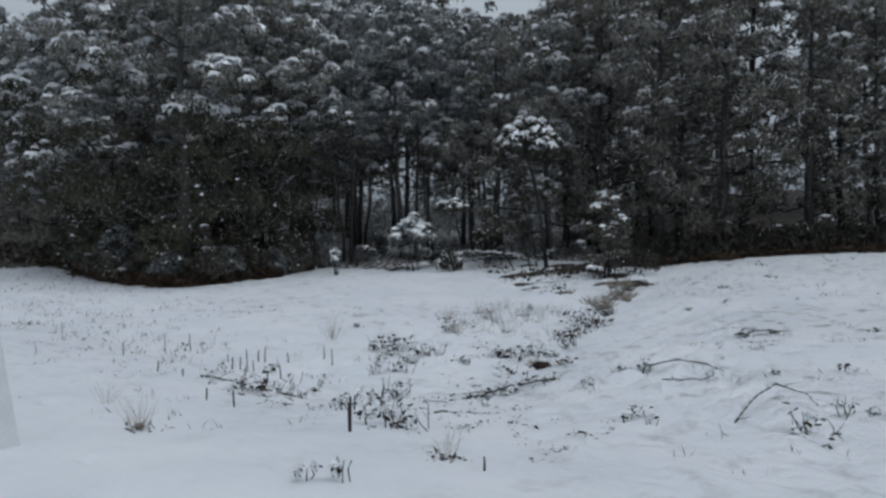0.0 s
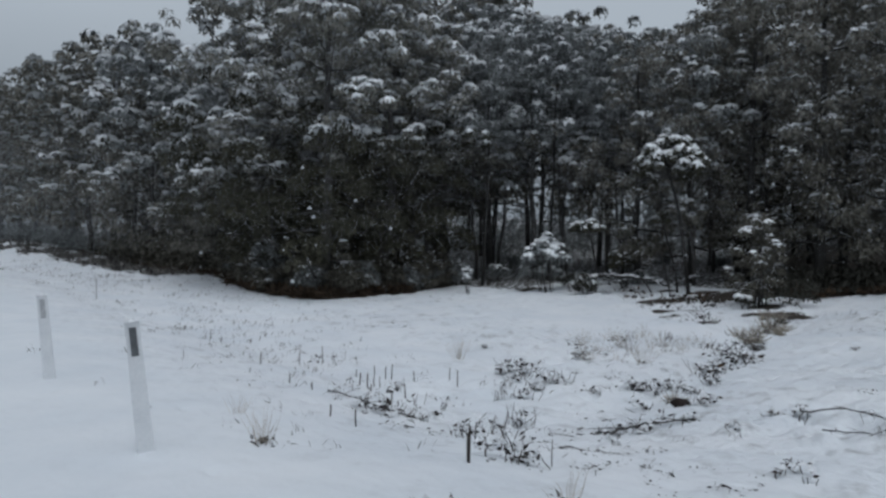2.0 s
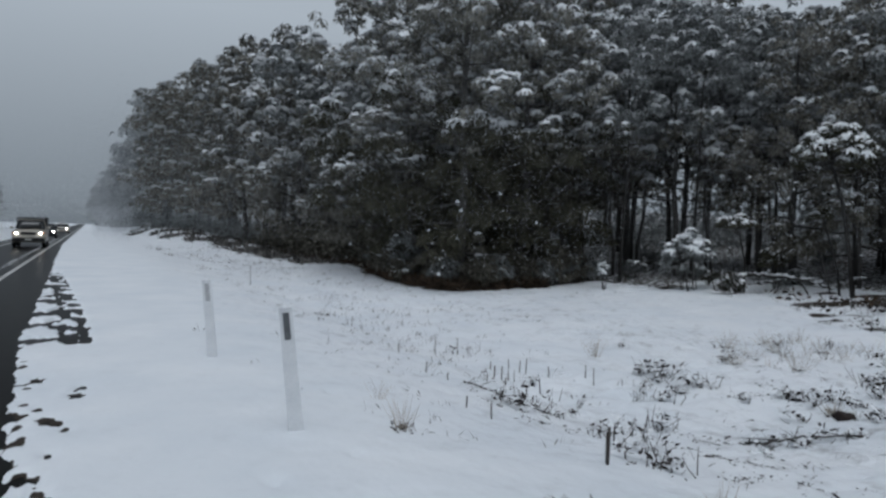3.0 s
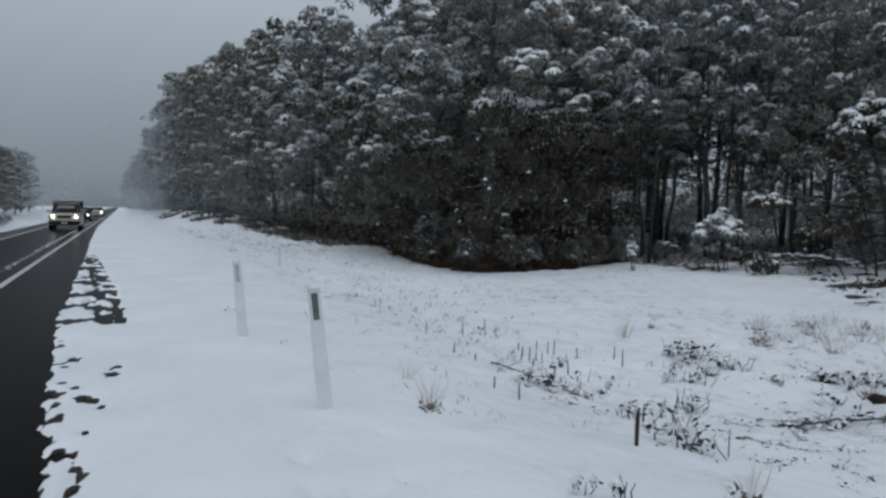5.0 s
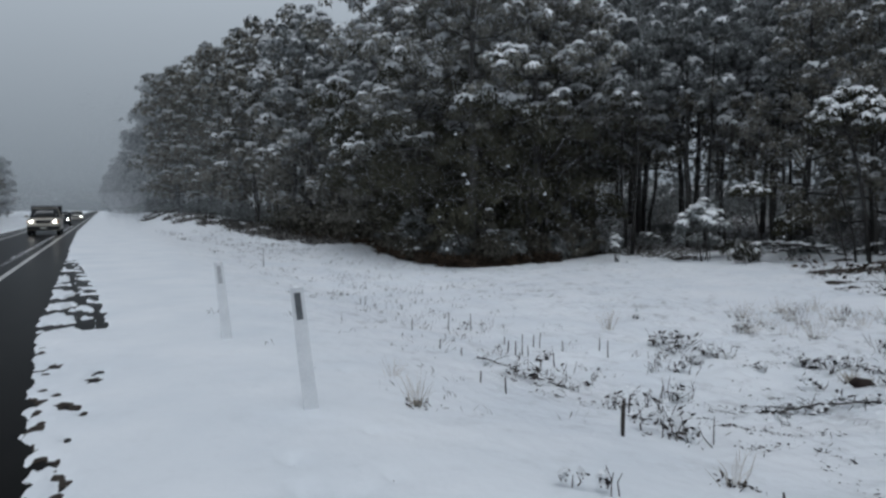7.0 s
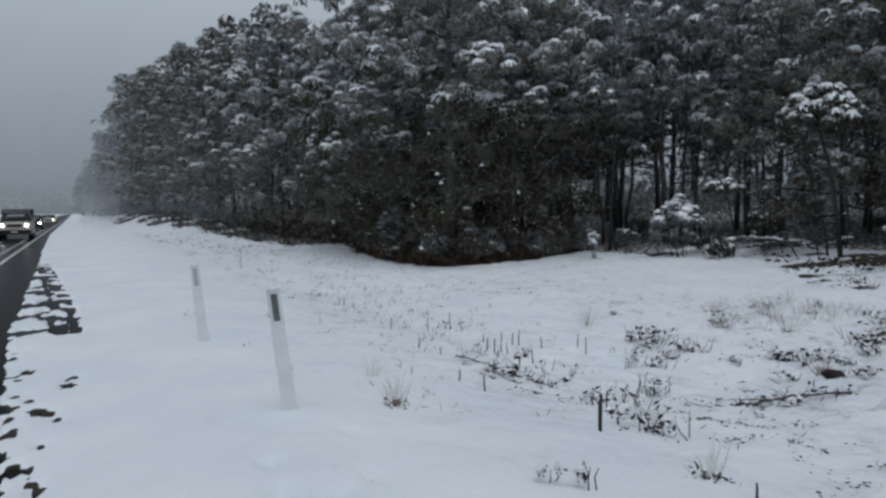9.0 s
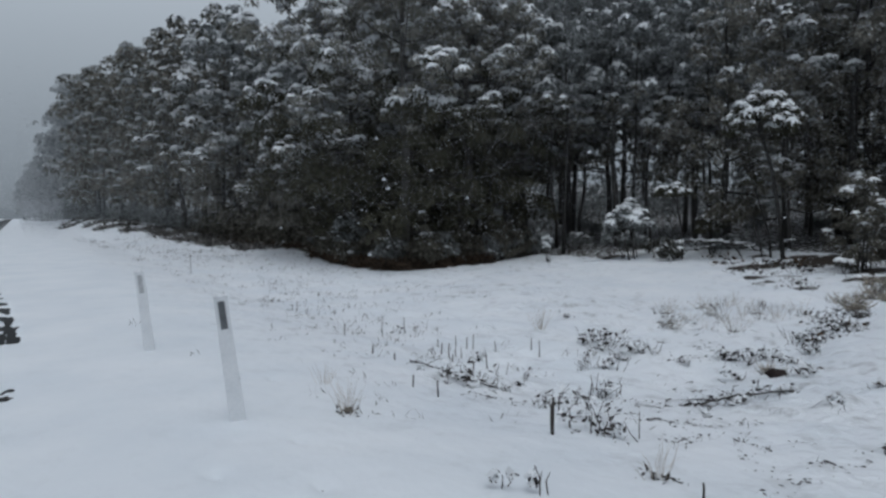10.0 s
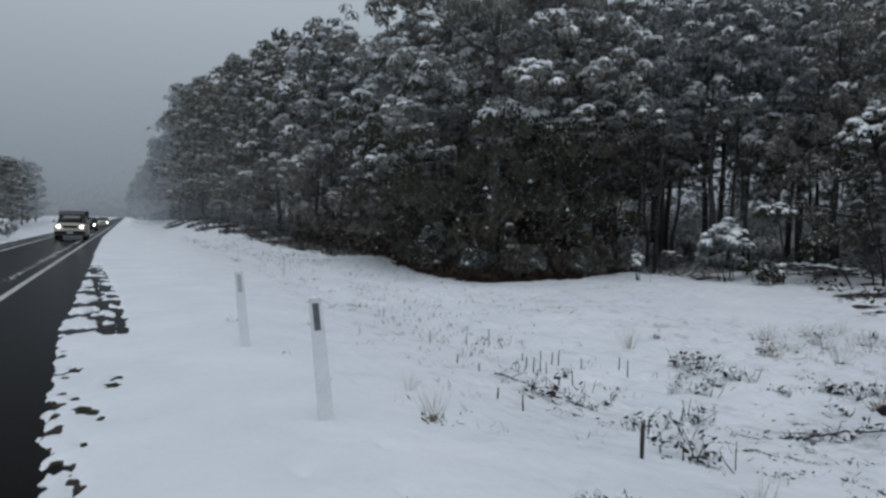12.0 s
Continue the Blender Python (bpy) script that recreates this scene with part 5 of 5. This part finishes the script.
def wheel(parent, x, y, r, w):
    bm = bmesh.new()
    bmesh.ops.create_cone(bm, cap_ends=True, segments=28, radius1=r, radius2=r, depth=w, matrix=Matrix.Rotation(radians(90), 4, "Y"))
    bmesh.ops.bevel(bm, geom=[e for e in bm.edges if len(e.link_faces) == 2 and e.calc_face_angle(0) > 1], offset=0.03, segments=2, affect="EDGES")
    wh = part("wheel", bm, RUBBER, parent, "black rubber tyre", True)
    wh.location = (x, y, r)
    bm = bmesh.new()
    side = 1 if x > 0 else -1
    bmesh.ops.create_cone(bm, cap_ends=True, segments=20, radius1=r * 0.62, radius2=r * 0.55, depth=0.03, matrix=Matrix.Translation((side * (w / 2 + 0.004), 0, 0)) @ Matrix.Rotation(radians(90), 4, "Y"))
    part("rim", bm, STEEL, wh, "dull steel rim")


def slab(name, parent, mat, x0, x1, y0, y1, z0, z1, label="", bevel=0.012):
    bm = bmesh.new()
    box_bm(bm, x0, x1, y0, y1, z0, z1)
    bmesh.ops.bevel(bm, geom=bm.edges[:], offset=bevel, segments=2, affect="EDGES")
    return part(name, bm, mat, parent, label)


def lamp_lens(name, parent, mat, x, y, z, w, h, label):
    bm = bmesh.new()
    bmesh.ops.create_uvsphere(bm, u_segments=14, v_segments=8, radius=0.5)
    for v in bm.verts:
        v.co = Vector((v.co.x * w, v.co.y * 0.1, v.co.z * h))
    ob = part(name, bm, mat, parent, label, True)
    ob.location = (x, y, z)
    return ob


def car(name, x, y, length, half, belt, roof, hood, screen, back, colour, label, lamp_z, fog=False, ride=0.2, r=0.32):
    """A car that faces the viewer: y grows to its tail. hood, screen, back: where bonnet, windscreen top and cabin end lie along it."""
    t = thing(name, pose(x, y, ROAD_TOP), label, "car", "cars on the road")
    body = paint(name + "_paint", colour)
    nose = belt - 0.16
    bm = bmesh.new()
    loft(bm, [(0.06, ride), (0.0, ride + 0.2), (0.03, nose - 0.16), (0.16, nose), (hood, belt), (length - 0.1, belt + 0.02), (length, belt - 0.25), (length - 0.02, ride + 0.1), (length - 0.2, ride)], half, 0.08, 0.04)
    bmesh.ops.bevel(bm, geom=[e for e in bm.edges if e.calc_face_angle(0) > 0.35], offset=0.05, segments=3, affect="EDGES")
    part("body", bm, body, t, "", True)
    bm = bmesh.new()
    loft(bm, [(hood - 0.05, belt - 0.02), (screen, roof - 0.05), (screen + 0.35, roof - 0.015), (back - 0.25, roof - 0.03), (back, belt)], half * 0.93, 0.03, 0.2)
    bmesh.ops.bevel(bm, geom=[e for e in bm.edges if e.calc_face_angle(0) > 0.35], offset=0.06, segments=3, affect="EDGES")
    part("cabin_glass", bm, GLASS_DARK, t, "dark windscreen and side windows", True)
    bm = bmesh.new()
    loft(bm, [(screen - 0.04, roof - 0.06), (screen + 0.3, roof), (back - 0.28, roof - 0.01), (back - 0.12, roof - 0.09)], half * 0.76, 0.1, 0.03)
    bmesh.ops.bevel(bm, geom=[e for e in bm.edges if e.calc_face_angle(0) > 0.35], offset=0.03, segments=2, affect="EDGES")
    part("roof", bm, body, t, "", True)
    for sx in (-1, 1):
        # pillars, mirrors, lamps
        for yy in ((screen + back) / 2, back - 0.2):
            bm = bmesh.new()
            lo, hi = Vector((sx * half * 0.945, yy, belt)), Vector((sx * half * 0.765, yy - 0.05, roof - 0.05))
            d = (hi - lo)
            bmesh.ops.create_cube(bm, size=1.0, matrix=Matrix.Translation((lo + hi) / 2) @ d.to_track_quat("Z", "Y").to_matrix().to_4x4() @ Matrix.Diagonal((0.09, 0.05, d.length, 1)))
            part("pillar", bm, body, t)
        slab("mirror", t, body, sx * (half + 0.1) - 0.1, sx * (half + 0.1) + 0.1, hood + 0.25, hood + 0.33, belt + 0.02, belt + 0.16, "", 0.02)
        lamp_lens("headlight", t, HEADLIGHT, sx * half * 0.72, 0.03, lamp_z, 0.17, 0.11, "lit headlight")
        lamp_lens("indicator", t, ORANGE, sx * half * 0.93, 0.10, lamp_z, 0.1, 0.12, "orange indicator lens")
        if fog:
            lamp_lens("fog_lamp", t, HEADLIGHT, sx * half * 0.62, 0.0, ride + 0.2, 0.12, 0.085, "lit fog lamp")
    slab("grille", t, TRIM, -half * 0.45, half * 0.45, -0.005, 0.05, lamp_z - 0.09, lamp_z + 0.07, "black grille")
    slab("bumper", t, TRIM if r > 0.34 else body, -half * 0.97, half * 0.97, -0.09, 0.1, ride + 0.08, ride + 0.28, "", 0.04)
    slab("number_plate", t, PLATE, -0.18, 0.18, -0.105, -0.08, ride + 0.12, ride + 0.22, "plain pale plate", 0.004)
    for sx in (-1, 1):
        for yy in (length * 0.18, length * 0.8):
            wheel(t, sx * (half - 0.1), yy, r, 0.2)
    return t


car("car", -3.7, 78.0, 4.4, 0.86, 0.92, 1.47, 1.05, 1.8, 4.2, (0.018, 0.021, 0.027), "dark blue-grey hatchback with headlights lit on wet road", 0.68, True)
car("car", -3.4, 113.0, 4.8, 0.90, 0.90, 1.42, 1.35, 2.1, 4.0, (0.62, 0.60, 0.54), "cream-white sedan with headlights lit on wet road", 0.66)
ute = car("car", -3.35, 50.0, 4.9, 0.92, 1.15, 1.80, 1.25, 1.75, 3.1, (0.45, 0.42, 0.36), "pale four-wheel drive with a roof rack, headlights lit", 0.92, False, 0.34, 0.38)
slab("tray_canopy", ute, TRIM, -0.88, 0.88, 3.15, 4.85, 1.05, 1.95, "dark canopy over the tray", 0.04)
slab("roof_rack", ute, STEEL, -0.8, 0.8, 1.9, 3.0, 1.86, 1.92, "metal roof rack", 0.015)
for sx in (-0.7, 0.7):
    for yy in (2.0, 2.9):
        slab("rack_leg", ute, STEEL, sx - 0.02, sx + 0.02, yy - 0.02, yy + 0.02, 1.75, 1.87, "", 0.006)


# ---- falling snow ----
def falling_snow():
    """Separate flakes in the air between the verge and the wood."""
    rng = np.random.default_rng(88)
    s = Soup()
    k = 900
    d = rng.uniform(2.5, 30, k)
    a = np.radians(rng.uniform(14, 92, k))
    z = EYE + d * np.tan(np.radians(rng.uniform(-14, 16, k)))
    keep = z > 0.2
    p = np.stack([d * np.sin(a), d * np.cos(a), z], 1)[keep]
    s.lumps(p, rng.uniform(0.004, 0.012, len(p)), 0.9, rng)
    return tagged(new("falling_snow", s.mesh("falling_snow", VEIL)), "light snowflakes falling through the air", "snowflakes", kind="stuff")


falling_snow()


def distant_snow_haze():
    """Flakes added as haze before the far wood along the road, sized by distance from the camera."""
    rng = np.random.default_rng(89)
    s = Soup()
    k = 220000
    low = rng.random(k) < 0.3
    d = np.where(low, rng.uniform(45, 150, k), rng.uniform(50, 215, k))
    a = np.radians(np.where(low, rng.uniform(-22, 3, k), rng.uniform(-24, 15, k)))
    z = EYE + d * np.tan(np.radians(np.where(low, rng.uniform(-1.6, 1.2, k), np.abs(rng.normal(0, 4.2, k)) - 0.6)))
    p = np.stack([d * np.sin(a), d * np.cos(a), z], 1)
    p = p[(z > 0.25) & (np.abs(p[:, 0] + 4) > 4.5 - 3 * (z > 3))]
    k = len(p)
    size = np.hypot(p[:, 0], p[:, 1]) * rng.uniform(0.0003, 0.0006, k) * np.where((p[:, 0] < 1) & (p[:, 2] > 6), 0.55, 1.0)
    v = p[:, None] + rng.normal(0, 0.8, (k, 3, 3)) * size[:, None, None]
    s.add(v.reshape(-1, 3), np.arange(3 * k).reshape(k, 3))
    return tagged(new("distant_snow_haze", s.mesh("distant_snow_haze", VEIL)), "veil of falling snow standing in for haze before the far wood", "snowfall", kind="stuff")


distant_snow_haze()


def near_snow_haze():
    """Flakes over the field, added as thin haze before the wood and sized by distance from the camera."""
    rng = np.random.default_rng(90)
    s = Soup()
    k = 130000
    d = rng.uniform(11, 23, k)
    a = np.radians(rng.uniform(-8, 93, k))
    z = EYE + d * np.tan(np.radians(rng.uniform(-1.5, 1.0, k) + np.where(a > 0.3, 16, 9) * rng.random(k)))
    p = np.stack([d * np.sin(a), d * np.cos(a), z], 1)
    p = p[(p[:, 0] > -0.5) & (p[:, 0] < np.where(p[:, 1] > 21, 10.5, 99))]
    k = len(p)
    v = p[:, None] + rng.normal(0, 1, (k, 3, 3)) * (np.hypot(p[:, 0], p[:, 1]) * rng.uniform(0.00022, 0.00041, k))[:, None, None]
    s.add(v.reshape(-1, 3), np.arange(3 * k).reshape(k, 3))
    return tagged(new("snowfall", s.mesh("snowfall", VEIL)), "thin veil of snow falling over the field in place of haze", "snowfall", kind="stuff")


near_snow_haze()
